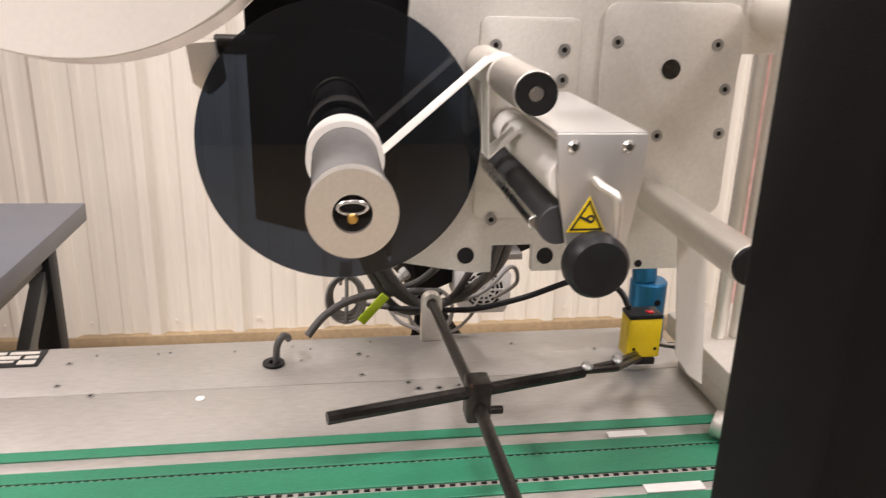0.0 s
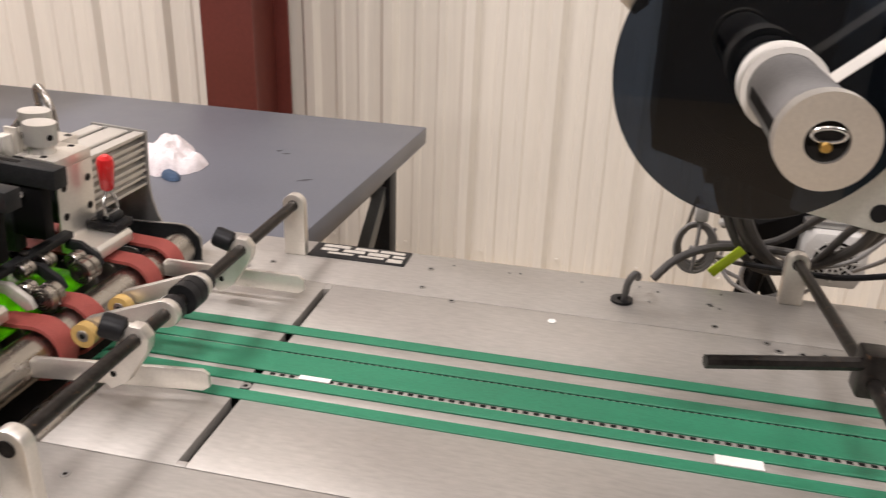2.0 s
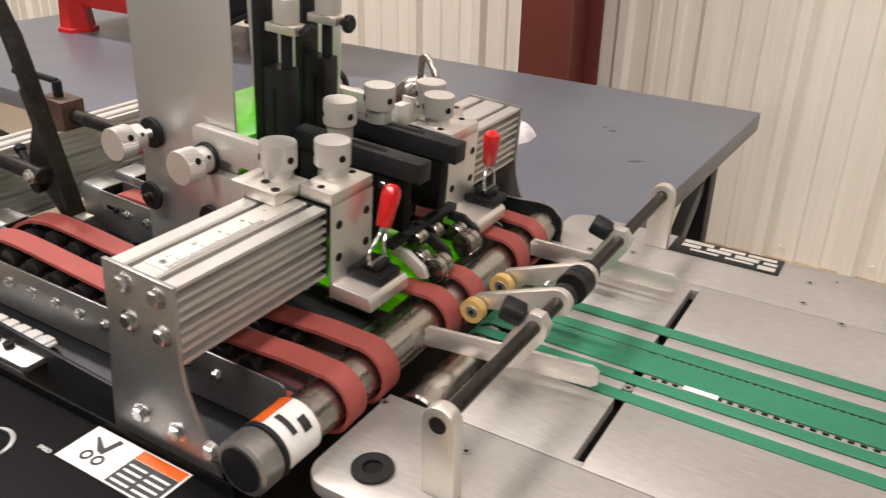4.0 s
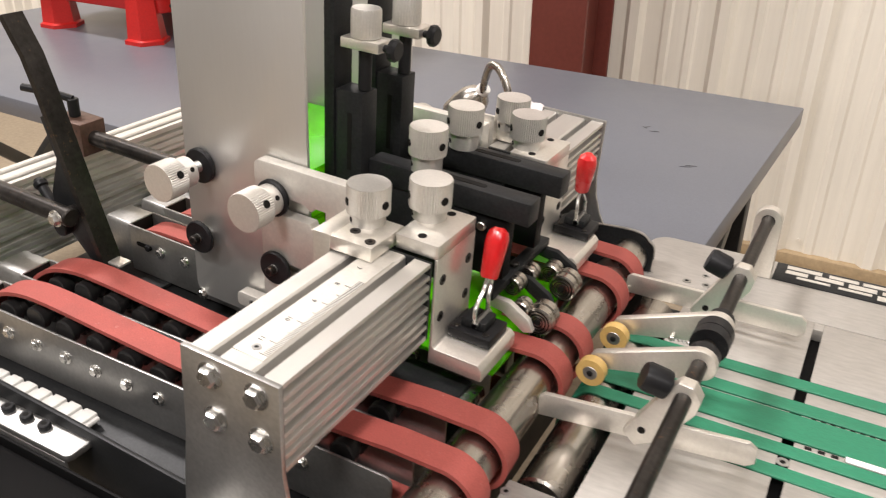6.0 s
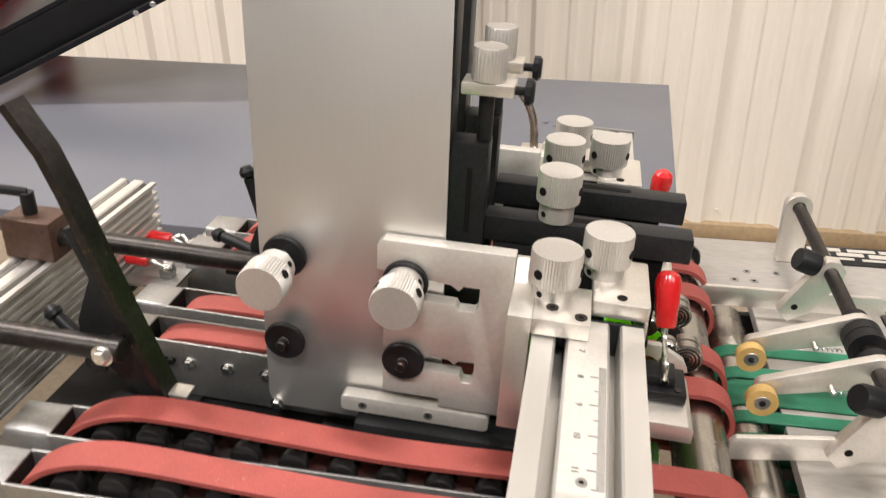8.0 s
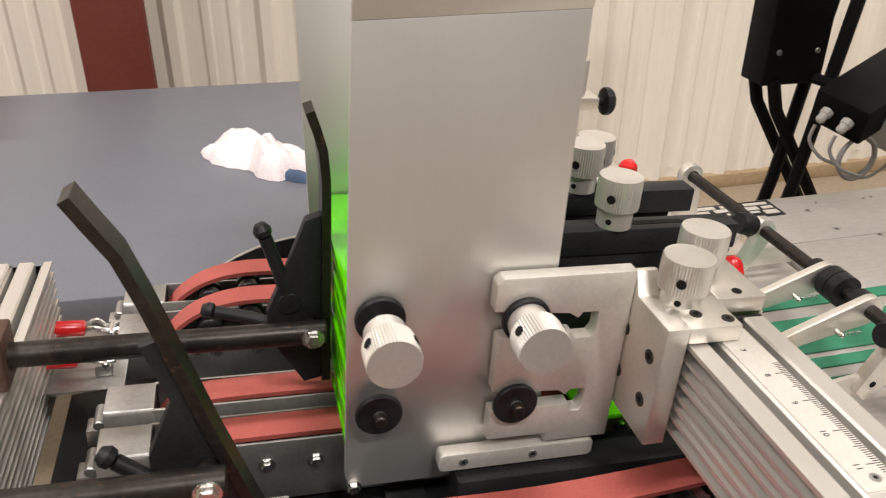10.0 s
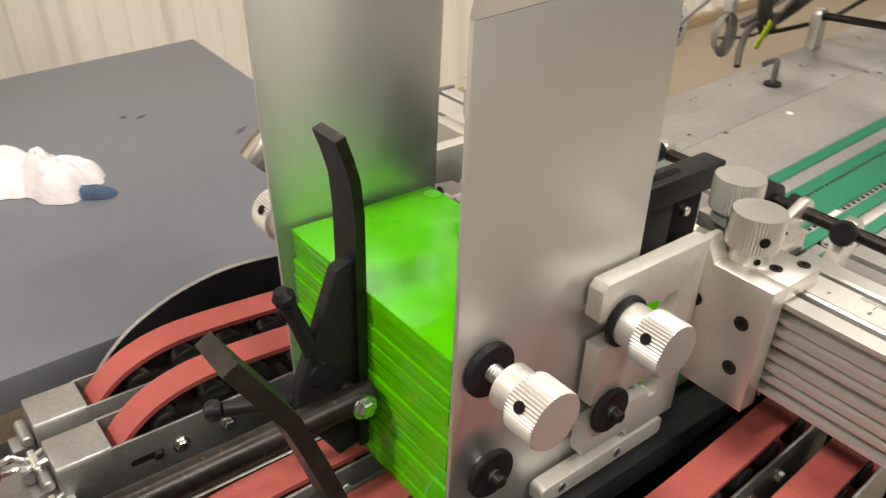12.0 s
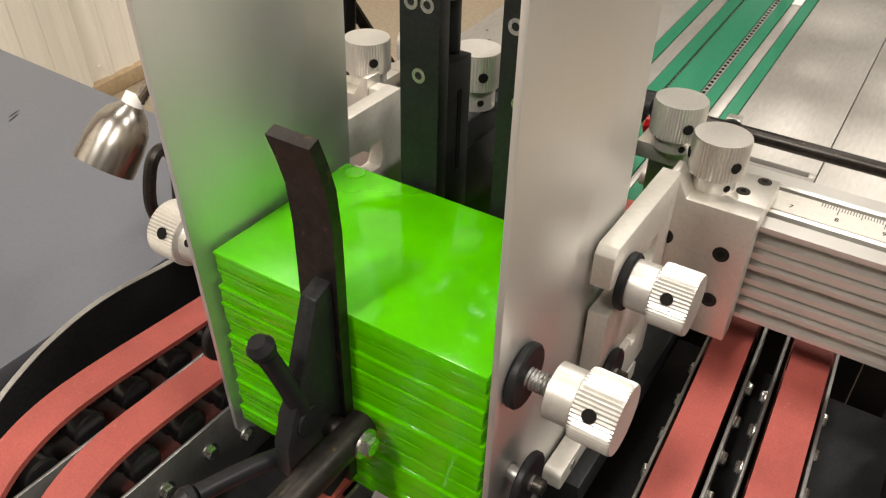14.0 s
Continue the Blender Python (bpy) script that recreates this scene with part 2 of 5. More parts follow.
def rounded(x0, x1, z0, z1, r, seg=6, corners="abcd"):
    """A rectangle's outline with round corners: a lower left, b lower right, c upper right, d upper left."""
    pts = []
    for name, cx, cz, a0 in (("a", x0 + r, z0 + r, 180), ("b", x1 - r, z0 + r, 270), ("c", x1 - r, z1 - r, 0), ("d", x0 + r, z1 - r, 90)):
        if name in corners:
            pts += [(cx + r * math.cos(radians(a0 + 90 * k / seg)), cz + r * math.sin(radians(a0 + 90 * k / seg))) for k in range(seg + 1)]
        else:
            pts.append({"a": (x0, z0), "b": (x1, z0), "c": (x1, z1), "d": (x0, z1)}[name])
    return pts


def smooth_path(pts, per=8):
    pts = [Vector(p) for p in pts]
    out = []
    for i in range(len(pts) - 1):
        p0, p1, p2, p3 = pts[max(i - 1, 0)], pts[i], pts[i + 1], pts[min(i + 2, len(pts) - 1)]
        for k in range(per):
            t = k / per
            out.append(0.5 * ((2 * p1) + (p2 - p0) * t + (2 * p0 - 5 * p1 + 4 * p2 - p3) * t * t + (3 * p1 - p0 - 3 * p2 + p3) * t ** 3))
    return out + [pts[-1]]


def tube(pts, r, seg=10, per=8, straight=False, ribbed=0.0, bm=None):
    path = [Vector(p) for p in pts] if straight else smooth_path(pts, per)
    bm2 = bmesh.new()
    rings, prev = [], None
    for i, p in enumerate(path):
        d = (path[min(i + 1, len(path) - 1)] - path[max(i - 1, 0)]).normalized()
        if prev is None:
            up = Vector((0, 0, 1)) if abs(d.z) < 0.9 else Vector((1, 0, 0))
            u = d.cross(up).normalized()
        else:
            u = (prev - d * prev.dot(d)).normalized()
        prev = u
        v = d.cross(u)
        rr = r * (1 - (ribbed if i % 2 else 0))
        rings.append([bm2.verts.new(p + rr * (u * math.cos(2 * math.pi * k / seg) + v * math.sin(2 * math.pi * k / seg))) for k in range(seg)])
    for r0, r1 in zip(rings, rings[1:]):
        for k in range(seg):
            bm2.faces.new((r0[k], r0[(k + 1) % seg], r1[(k + 1) % seg], r1[k]))
    bm2.faces.new(rings[0][::-1])
    bm2.faces.new(rings[-1])
    return join(bm, bm2)


def ribbon(path, y0, y1, thick, closed=False, bm=None):
    """A belt along (x, z) pairs, its outer face on the path's left."""
    bm2 = bmesh.new()
    n = len(path)
    rows = []
    for i in range(n):
        if closed:
            a, b = Vector(path[i - 1]), Vector(path[(i + 1) % n])
        else:
            a, b = Vector(path[max(i - 1, 0)]), Vector(path[min(i + 1, n - 1)])
        d = (b - a).normalized()
        nx, nz = -d.y, d.x
        x, z = path[i]
        e = 0.0006
        rows.append([bm2.verts.new(p) for p in ((x, y0 + e, z), (x, y1 - e, z), (x - nx * e, y1, z - nz * e), (x - nx * thick, y1, z - nz * thick), (x - nx * thick, y0, z - nz * thick), (x - nx * e, y0, z - nz * e))])
    for i in range(n if closed else n - 1):
        a, b = rows[i], rows[(i + 1) % n]
        for k in range(6):
            bm2.faces.new((a[k], a[(k + 1) % 6], b[(k + 1) % 6], b[k]))
    if not closed:
        bm2.faces.new(rows[0][::-1])
        bm2.faces.new(rows[-1])
    return join(bm, bm2)


def hexhead(at, axis, r, h, bm=None):
    bm = lathe([(r * 0.9, 0), (r, h * 0.2), (r, h * 0.75), (r * 0.82, h)], at, axis, 6, None, bm)
    return lathe([(r * 1.35, -0.0004), (r * 1.35, 0.0009)], at, axis, 20, None, bm)


def sock(at, axis, r, parent, material=None, name="screw"):
    """A countersunk socket screw: a bright ring round a dark disc painted as the bore's shade."""
    s = part(name, ring(at, axis, r, r * 0.45, 0.0006, 20), material or M_steel, parent)
    part("bore", cyl(at, axis, r * 0.48, 0.0003, 10, 0), M_hole, s)
    return s


# a flat dark disc: the shade of a hole put into colour
def hole(at, r, parent, axis=(0, 0, 1), name="hole"):
    return part(name, cyl(at, axis, r, 0.0003, 14, 0), M_hole, parent)


def knob(at, axis, parent, r=0.0165, h=0.024, neck=0.012, turn=0.0, cap=None):
    """A ribbed knob with a plain neck at its base and tommy-bar holes painted as dark discs."""
    k = part("knob", lathe([(r * 0.80, 0), (r * 0.80, neck), (r * 0.98, neck + 0.0012), (r, neck + 0.003), (r, neck + h - 0.0012), (r * 0.965, neck + h)], at, axis, 104, (3, 4)), M_knob, parent, "ribbed aluminium knob")
    m = Matrix.Translation(at) @ basis(axis)
    for i in range(3):
        a = turn + i * math.pi * 2 / 3
        d = Vector((math.cos(a), math.sin(a), 0))
        for rr, hh, br in ((r, neck + h * 0.45, 0.0032),) if i else ((r, neck + h * 0.45, 0.0032), (r * 0.80, neck * 0.45, 0.0022)):
            p = m @ (d * (rr - 0.0006) + Vector((0, 0, hh)))
            part("bore", cyl(p, m.to_3x3() @ d, br, 0.0009, 14, 0), M_hole, k)
    return k

# ---- the hall ----
WALL_Y = 3.29


def corrugated(x0, x1, y, z0, z1):
    """A ribbed steel sheet: broad flats with stepped ribs, 0.28 m apart."""
    prof = []
    x = x0
    while x < x1:
        for dx, dy in ((0.0, 0.0), (0.018, -0.022), (0.048, -0.022), (0.066, 0.0), (0.118, 0.0), (0.126, -0.006), (0.146, -0.006), (0.154, 0.0), (0.198, 0.0), (0.206, -0.006), (0.226, -0.006), (0.234, 0.0)):
            prof.append((x + dx, y + dy))
        x += 0.28
    outline = prof + [(prof[-1][0], y + 0.05), (prof[0][0], y + 0.05)]
    bm = bmesh.new()
    lo = [bm.verts.new((px, py, z0)) for px, py in outline]
    hi = [bm.verts.new((px, py, z1)) for px, py in outline]
    n = len(outline)
    for i in range(n):
        bm.faces.new((lo[i], lo[(i + 1) % n], hi[(i + 1) % n], hi[i]))
    return bm


wall_n = solid("wall_north", corrugated(-6.2606, 6.0, WALL_Y, 0.055, 4.6), M_wall, "cream painted ribbed steel sheet wall", "wall", kind="structure")
for k in range(40):
    sx = -6.05 + 0.28 * k
    if -2.4 < sx < 1.6:
        part("wall_screw", cyl((sx + 0.17, WALL_Y - 0.006, 0.10), (0, -1, 0), 0.006, 0.004, 10), M_wall, wall_n)
solid("trim", box(-6.26, 6.0, WALL_Y - 0.03, WALL_Y + 0.06, 0.0, 0.055, 0.004), surface("tan_base_curb", (0.42, 0.31, 0.18), 0.7, 0.0, 60, 4, 0.15, 0.1), "tan concrete curb under the wall sheet", "curb", kind="structure")
solid("floor", box(-6.26, 6.0, -4.2, WALL_Y + 0.1, -0.12, 0.0, 0), M_floor, "tan sealed concrete floor with dull stains", "floor", kind="structure")
# unseen ceiling, added so that the metals reflect a closed hall
solid("ceiling", box(-6.26, 6.0, -4.2, WALL_Y + 0.1, 4.5, 4.62, 0), M_ceil, "unseen grey ceiling added over the hall", "ceiling", kind="structure")
# unseen dark walls added to close the hall, dimming reflections and bounced light
solid("wall_south", box(-6.26, 6.0, -4.3, -4.2, -0.1, 4.6, 0), M_unseen, "unseen dark grey wall added behind the machine", "wall", kind="structure")
solid("wall_west", box(-6.36, -6.262, -4.3, WALL_Y + 0.1, -0.1, 4.6, 0), M_unseen, "unseen dark grey end wall added to close the hall", "wall", kind="structure")
solid("wall_east", box(6.0, 6.1, -4.3, WALL_Y + 0.1, -0.1, 4.6, 0), M_unseen, "unseen dark grey end wall added to close the hall", "wall", kind="structure")
M_tube = bpy.data.materials.new("lit_diffuser")
M_tube.use_nodes = True
M_tube.node_tree.nodes["Principled BSDF"].inputs["Emission Color"].default_value = (1.0, 0.940, 0.918, 1)
M_tube.node_tree.nodes["Principled BSDF"].inputs["Emission Strength"].default_value = 4.0
# housings and glowing diffusers added at the unseen lights
for lx, ly in LAMPS:
    fx = thing("ceiling_light", (lx, ly, 4.4), "unseen white ceiling light added over the hall, switched on", "ceiling light", "ceiling lights")
    part("housing", box(lx - 0.64, lx + 0.64, ly - 0.2, ly + 0.2, 4.42, 4.5, 0.01), M_ceil, fx)
    part("diffuser", box(lx - 0.6, lx + 0.6, ly - 0.175, ly + 0.175, 4.40, 4.425, 0.004), M_tube, fx)

# steel column of the frame, in front of the wall sheet
col = thing("column_1", (-1.585, 3.07, 0.0), "red oxide primed steel frame column", "column", kind="structure")
part("flange", box(-1.668, -1.500, 2.900, 2.916, 0.0, 4.5, 0.002), M_column, col)
part("flange", box(-1.668, -1.530, 3.235, 3.250, 0.0, 4.5, 0.002), M_column, col)
part("web", box(-1.589, -1.579, 2.916, 3.235, 0.0, 4.5, 0.001), M_column, col)

# ---- work table ----
TZ = 0.772
XF = Matrix.Translation((-0.845, 2.425, 0)) @ Matrix.Rotation(radians(-2.2), 4, "Z") @ Matrix.Translation((0.845, -2.425, 0))
tb = thing("work_table", (-1.9, 2.0, 0), "grey laminate work table with dark steel legs", "table")
part("tabletop", box(-3.05, -0.845, 1.575, 2.425, TZ - 0.04, TZ, 0.003), M_table, tb, "grey laminate top with scuffs")
for lx in (-0.93, -2.95):
    for ly in (1.66, 2.36):
        part("leg", box(lx - 0.025, lx + 0.025, ly - 0.025, ly + 0.025, 0.02, TZ - 0.041, 0.003), M_leg, tb)
        part("foot", cyl((lx, ly, 0), (0, 0, 1), 0.025, 0.02, 16), M_black, tb)
    part("apron", box(lx - 0.012, lx + 0.012, 1.70, 2.33, TZ - 0.12, TZ - 0.041, 0.002), M_legl, tb)
    for s in (1, -1):
        cy = 2.01
        m = Matrix.Translation((lx, cy + s * 0.17, 0.48)) @ Matrix.Rotation(radians(-48 * s), 4, "X")
        part("brace", box(-0.014, 0.014, -0.018, 0.018, -0.24, 0.24, 0.002, None, m), M_legl, tb)

XF = Matrix.Identity(4)


def scuff(x, y, ln, a):
    """A short scrape on the table top."""
    bm = prism([(-ln / 2, -0.0008), (0, -0.0016), (ln / 2, -0.0006), (ln / 3, 0.0010), (-ln / 3, 0.0008)], "z", 0, 0.0003)
    bm.transform(Matrix.Translation((x, y, TZ + 0.0002)) @ Matrix.Rotation(radians(a), 4, "Z"))
    return bm


for x, y, ln, a in ((-0.972, 1.962, 0.020, 20), (-1.091, 2.129, 0.012, -30), (-1.070, 2.114, 0.016, 10), (-1.066, 2.117, 0.012, 5), (-1.088, 2.135, 0.012, 40), (-0.965, 1.971, 0.020, 15)):
    part("scuff", scuff(x, y, ln, a), M_ink, tb, "dark scuff mark")

# ---- conveyor base ----
BZ = 0.85
cv = thing("conveyor_base", (-0.4, 1.23, 0), "aluminium conveyor bed with green transport belts", "conveyor")


part("front_plate", prism(rounded(-0.882, 0.35, 0.945, 1.0645, 0.022, 6, "a"), "z", BZ - 0.012, BZ, 0.0008), M_bed, cv, "milled aluminium bed plate")
part("rear_plate", prism(rounded(-0.905, 0.10, 1.4065, 1.52, 0.022, 6, "d"), "z", BZ - 0.012, BZ, 0.0008), M_bed, cv, "milled aluminium bed plate")
part("rear_plate", prism(rounded(0.1005, 0.35, 1.4065, 1.47, 0.01, 6, ""), "z", BZ - 0.012, BZ, 0.0008), M_bed, cv, "milled aluminium bed plate")
SX0, SX1 = -0.7165, -0.7075
for x0, x1 in ((-0.835, SX0), (SX1, 0.35)):
    part("deck_plate", prism([(x0, 1.0655), (x1, 1.0655), (x1, 1.1625), (x0, 1.1625)], "z", BZ - 0.012, BZ, 0.0006), M_bed, cv)
    part("deck_plate", prism([(x0, 1.3015), (x1, 1.3015), (x1, 1.4055), (x0, 1.4055)], "z", BZ - 0.012, BZ, 0.0006), M_bed, cv)
    for y0, y1 in ((1.1785, 1.1905), (1.2065, 1.2125), (1.2485, 1.2495), (1.2675, 1.2845)):
        part("deck_strip", box(x0, x1, y0, y1, BZ - 0.012, BZ - 0.0006, 0.0003), M_bed, cv)
part("slot_bridge", box(SX0, SX1, 1.0655, 1.072, BZ - 0.012, BZ, 0.0004), M_bed, cv)
part("slot_bridge", box(SX0, SX1, 1.392, 1.4055, BZ - 0.012, BZ, 0.0004), M_bed, cv)
part("bed_frame", box(-0.80, 0.34, 0.97, 1.50, 0.62, BZ - 0.0125, 0.004), M_powder, cv, "black box frame under the bed")
for lx in (-0.76, 0.30):
    for ly in (1.0, 1.46):
        part("leg", box(lx - 0.03, lx + 0.03, ly - 0.03, ly + 0.03, 0.0, 0.62, 0.003), M_powder, cv)
RX, RR = -0.862, 0.0215


def bed_belt(y0, y1, crown=0.0):
    pts = [(0.36, BZ + 0.0006)] + [(-0.80 + (0.36 + 0.80) * (1 - k / 30), BZ + 0.0006) for k in range(1, 31)]
    pts += [(RX + (RR + 0.0022) * math.cos(radians(a)), BZ + 0.0006 - (RR + 0.0022) + (RR + 0.0022) * math.sin(radians(a))) for a in range(90, 271, 12)]
    pts += [(-0.6, BZ - 0.0464)]
    return ribbon(pts[::-1], y0, y1, 0.0018)


for y0, y1 in ((1.2855, 1.3005), (1.2505, 1.2665), (1.2135, 1.2475), (1.1915, 1.2055), (1.1635, 1.1775)):
    part("belt", bed_belt(y0, y1), M_green, cv, "green fabric conveyor belt")
part("end_roller", cyl((RX, 1.075, BZ - RR - 0.0012), (0, 1, 0), RR, 0.30, 40, 0.002), M_chrome, cv, "polished steel end roller")
for ye in (1.068, 1.376):
    part("roller_bracket", prism(rounded(RX - 0.016, -0.80, BZ - 0.06, BZ - 0.013, 0.012), "y", ye, ye + 0.007, 0.0006), M_blackox, cv)
# dashes of perforation beside the two middle belts
for yy, stp in ((1.2490, 0.0072), (1.2095, 0.0095)):
    bm = bmesh.new()
    x = -0.70
    while x < 0.34:
        box(x, x + stp * 0.55, yy - 0.0009 if stp < 0.009 else yy - 0.0018, yy + 0.0009 if stp < 0.009 else yy + 0.0018, BZ - 0.0006, BZ - 0.0002, 0, bm)
        x += stp
    tagged(part("perforation", bm, M_hole, cv), kind="stuff")
for x, y, r in ((-0.61, 1.479, 0.004), (-0.585, 1.497, 0.002), (-0.516, 1.495, 0.002), (-0.503, 1.497, 0.002), (-0.429, 1.494, 0.002), (-0.362, 1.501, 0.002), (-0.341, 1.493, 0.002), (-0.284, 1.474, 0.004), (-0.283, 1.422, 0.004),
                (-0.233, 1.399, 0.004), (-0.223, 1.385, 0.005), (-0.2, 1.384, 0.005), (-0.178, 1.388, 0.004), (-0.608, 1.427, 0.004), (-0.568, 1.4025, 0.0045), (-0.096, 1.486, 0.003), (0.002, 1.463, 0.004), (-0.274, 1.467, 0.002), (-0.269, 1.506, 0.002), (-0.351, 1.464, 0.002),
                (-0.879, 1.052, 0.004), (-0.79, 1.035, 0.004), (-0.712, 1.183, 0.005), (-0.83, 1.445, 0.004), (-0.80, 1.445, 0.004), (-0.885, 1.425, 0.004), (-0.845, 1.425, 0.0045), (-0.825, 1.425, 0.0045)):
    sock((x, y, BZ), (0, 0, 1), r, cv, M_steel)
part("screw", cyl((-0.454, 1.385, BZ), (0, 0, 1), 0.0048, 0.0012, 14), M_white, cv, "white plastic plug")
part("grommet", ring((-0.839, 0.979, BZ), (0, 0, 1), 0.0165, 0.008, 0.003), M_black, cv, "black rubber grommet")
part("hole", cyl((-0.839, 0.979, BZ), (0, 0, 1), 0.0085, 0.0004, 20, 0), M_hole, cv)
part("grommet", ring((-0.382, 1.457, BZ), (0, 0, 1), 0.0125, 0.0055, 0.003), M_black, cv, "black rubber grommet")
part("hole", cyl((-0.382, 1.457, BZ), (0, 0, 1), 0.0058, 0.0004, 20, 0), M_hole, cv)
part("cable_stub", tube([(-0.379, 1.459, BZ - 0.02), (-0.378, 1.459, BZ + 0.018), (-0.372, 1.463, BZ + 0.031), (-0.367, 1.475, BZ + 0.026), (-0.366, 1.486, BZ + 0.018)], 0.0042), M_cable, cv, "bent grey cable end")
for x0, x1, y0, y1 in ((-0.671, -0.641, 1.2065, 1.2128), (-0.302, -0.264, 1.1785, 1.1905), (-0.047, -0.008, 1.2685, 1.2785), (-0.043, 0.012, 1.1785, 1.1905)):
    part("label_scrap", box(x0, x1, y0, y1, BZ, BZ + 0.0009, 0), M_white, cv, "white paper label scrap")
# name plate with illegible lettering
np_ = part("name_plate", box(-0.768, -0.643, 1.475, 1.517, BZ, BZ + 0.0012, 0.0004), M_blackox, cv, "black rating plate with pale fields")
for fx0, fx1, fy0, fy1 in ((-0.757, -0.722, 1.505, 1.513), (-0.757, -0.735, 1.494, 1.502), (-0.728, -0.700, 1.495, 1.503), (-0.715, -0.686, 1.505, 1.512), (-0.695, -0.668, 1.493, 1.502), (-0.682, -0.650, 1.505, 1.512), (-0.663, -0.648, 1.494, 1.501), (-0.745, -0.712, 1.486, 1.491), (-0.704, -0.672, 1.485, 1.490), (-0.667, -0.648, 1.480, 1.490)):
    part("field", box(fx0, fx1, fy0, fy1, BZ + 0.0012, BZ + 0.0016, 0), M_cast, np_)

# ---- hold-down shaft over the feed end ----
sh = thing("hold_down_shaft", (-0.783, 1.235, BZ), "black shaft on two aluminium posts with hold-down arms", "guide")
HX, HZ = -0.783, 0.915


def post(x, y, z, top, parent, depth=0.012, w=0.0135):
    pts = [(x - w, z), (x + w, z)] + [(x + w * math.cos(radians(a)), top + w * math.sin(radians(a))) for a in range(0, 181, 15)]
    p = part("post", prism(pts, "y", y - depth / 2, y + depth / 2, 0.0007), M_alu, parent, "rounded aluminium shaft post")
    part("bore", cyl((x, y - depth / 2 - 0.0005, top), (0, -1, 0), 0.0068, 0.0006, 20, 0), M_dsteel, p)
    return p


post(HX, 0.986, BZ, HZ, sh)
post(HX, 1.479, BZ, HZ, sh)
part("shaft", cyl((HX, 0.984, HZ), (0, 1, 0), 0.0062, 0.497, 24), M_dsteel, sh, "blackened steel shaft")


def strap_arm(y, wx, wz, th, parent):
    """An arm from the shaft to a small wheel."""
    d = Vector((wx - HX, wz - HZ))
    n = Vector((-d.y, d.x)).normalized()
    pts = []
    for k in range(9):
        a = radians(-90 + 180 * k / 8)
        pts.append((HX - d.normalized().x * 0.013 * math.cos(a) + n.x * 0.013 * math.sin(a), HZ - d.normalized().y * 0.013 * math.cos(a) + n.y * 0.013 * math.sin(a)))
    for k in range(9):
        a = radians(90 - 180 * k / 8)
        pts.append((wx + d.normalized().x * 0.007 * math.cos(a) + n.x * 0.007 * math.sin(a), wz + d.normalized().y * 0.007 * math.cos(a) + n.y * 0.007 * math.sin(a)))
    arm = part("arm", prism(pts, "y", y - th / 2, y + th / 2, 0.0006), M_alu, parent, "bright aluminium hold-down arm")
    return arm


for y, wy in ((1.182, 1.172), (1.240, 1.229)):
    strap_arm(y, -0.860, 0.893, 0.008, sh)
    w = part("wheel", ring((-0.862, wy - 0.0045, 0.8865), (0, 1, 0), 0.0118, 0.006, 0.009), M_orange, sh, "amber rubber hold-down wheel")
    part("hub", cyl((-0.862, wy - 0.0048, 0.8865), (0, 1, 0), 0.0065, 0.0095, 20), M_steel, w)
    part("axle", cyl((-0.862, wy - 0.0062, 0.8865), (0, 1, 0), 0.0025, 0.014, 10), M_hole, w)
    part("spring_screw", cyl((-0.815, y - 0.006, 0.902), (0, -1, 0), 0.0022, 0.010, 12), M_bolt, sh)
    part("spring", tube([(-0.815 + 0.0012 * k, y - 0.012 + 0.0015 * math.cos(k * 2.1), 0.901 + 0.0015 * math.sin(k * 2.1)) for k in range(18)], 0.0005, 5, 2), M_steel, sh)
for y, r, h in ((1.188, 0.0125, 0.014), (1.214, 0.0150, 0.011), (1.226, 0.0150, 0.011), (1.247, 0.011, 0.012)):
    part("collar", ring((HX, y - h / 2, HZ), (0, 1, 0), r, 0.0061, h), M_black, sh, "black clamp collar")
for y, s in ((1.137, -1), (1.336, 1)):
    pts = [(HX - 0.012, HZ + 0.004), (HX - 0.004, HZ + 0.0125), (HX + 0.006, HZ + 0.0115), (HX + 0.0125, HZ + 0.002), (HX + 0.010, HZ - 0.010), (-0.795, 0.872), (-0.812, 0.862), (-0.822, 0.872)]
    c = part("clamp_lug", prism(pts, "y", y - 0.006, y + 0.006, 0.0008), M_alu, sh, "aluminium clamp lug on the shaft")
    hole((-0.808, y - 0.006, 0.878), 0.003, c, (0, -1, 0))
    k = part("clamp_knob", lathe([(0.004, 0), (0.0105, 0.003), (0.011, 0.006), (0.011, 0.019), (0.0095, 0.022)], (HX - 0.010, y, HZ + 0.004), (-0.75, -0.25 if s < 0 else -0.1, 0.30), 40, (2, 3)), M_black, sh, "ribbed black clamp knob")
for y, turn, x0, x1 in ((1.131, 7.6, -0.889, -0.728), (1.352, 0.0, -0.889, -0.722)):
    XF = Matrix.Translation((x0, y, 0)) @ Matrix.Rotation(radians(turn), 4, "Z") @ Matrix.Translation((-x0, -y, 0))
    part("side_guide", prism([(x0, 0.862), (x1 - 0.006, 0.862), (x1, 0.866), (x1, 0.878), (x1 - 0.006, 0.8825), (x0 + 0.004, 0.8825), (x0, 0.8785)], "y", y - 0.0022, y + 0.0022, 0.0006), M_alu, sh, "aluminium product side guide")
    sock((-0.812, y - 0.0022, 0.872), (0, -1, 0), 0.0035, sh)
XF = Matrix.Identity(4)

# ---- friction feeder, tilted down towards the conveyor ----
TILT = Matrix.Translation((-1.2, 0, 0.93)) @ Matrix.Rotation(radians(3.6), 4, "Y") @ Matrix.Translation((1.2, 0, -0.93))
XF = TILT
RT = 0.921
ff = thing("feeder_frame", (-1.13, 1.19, 0.60), "black friction feeder frame with steel exit roller", "feeder")
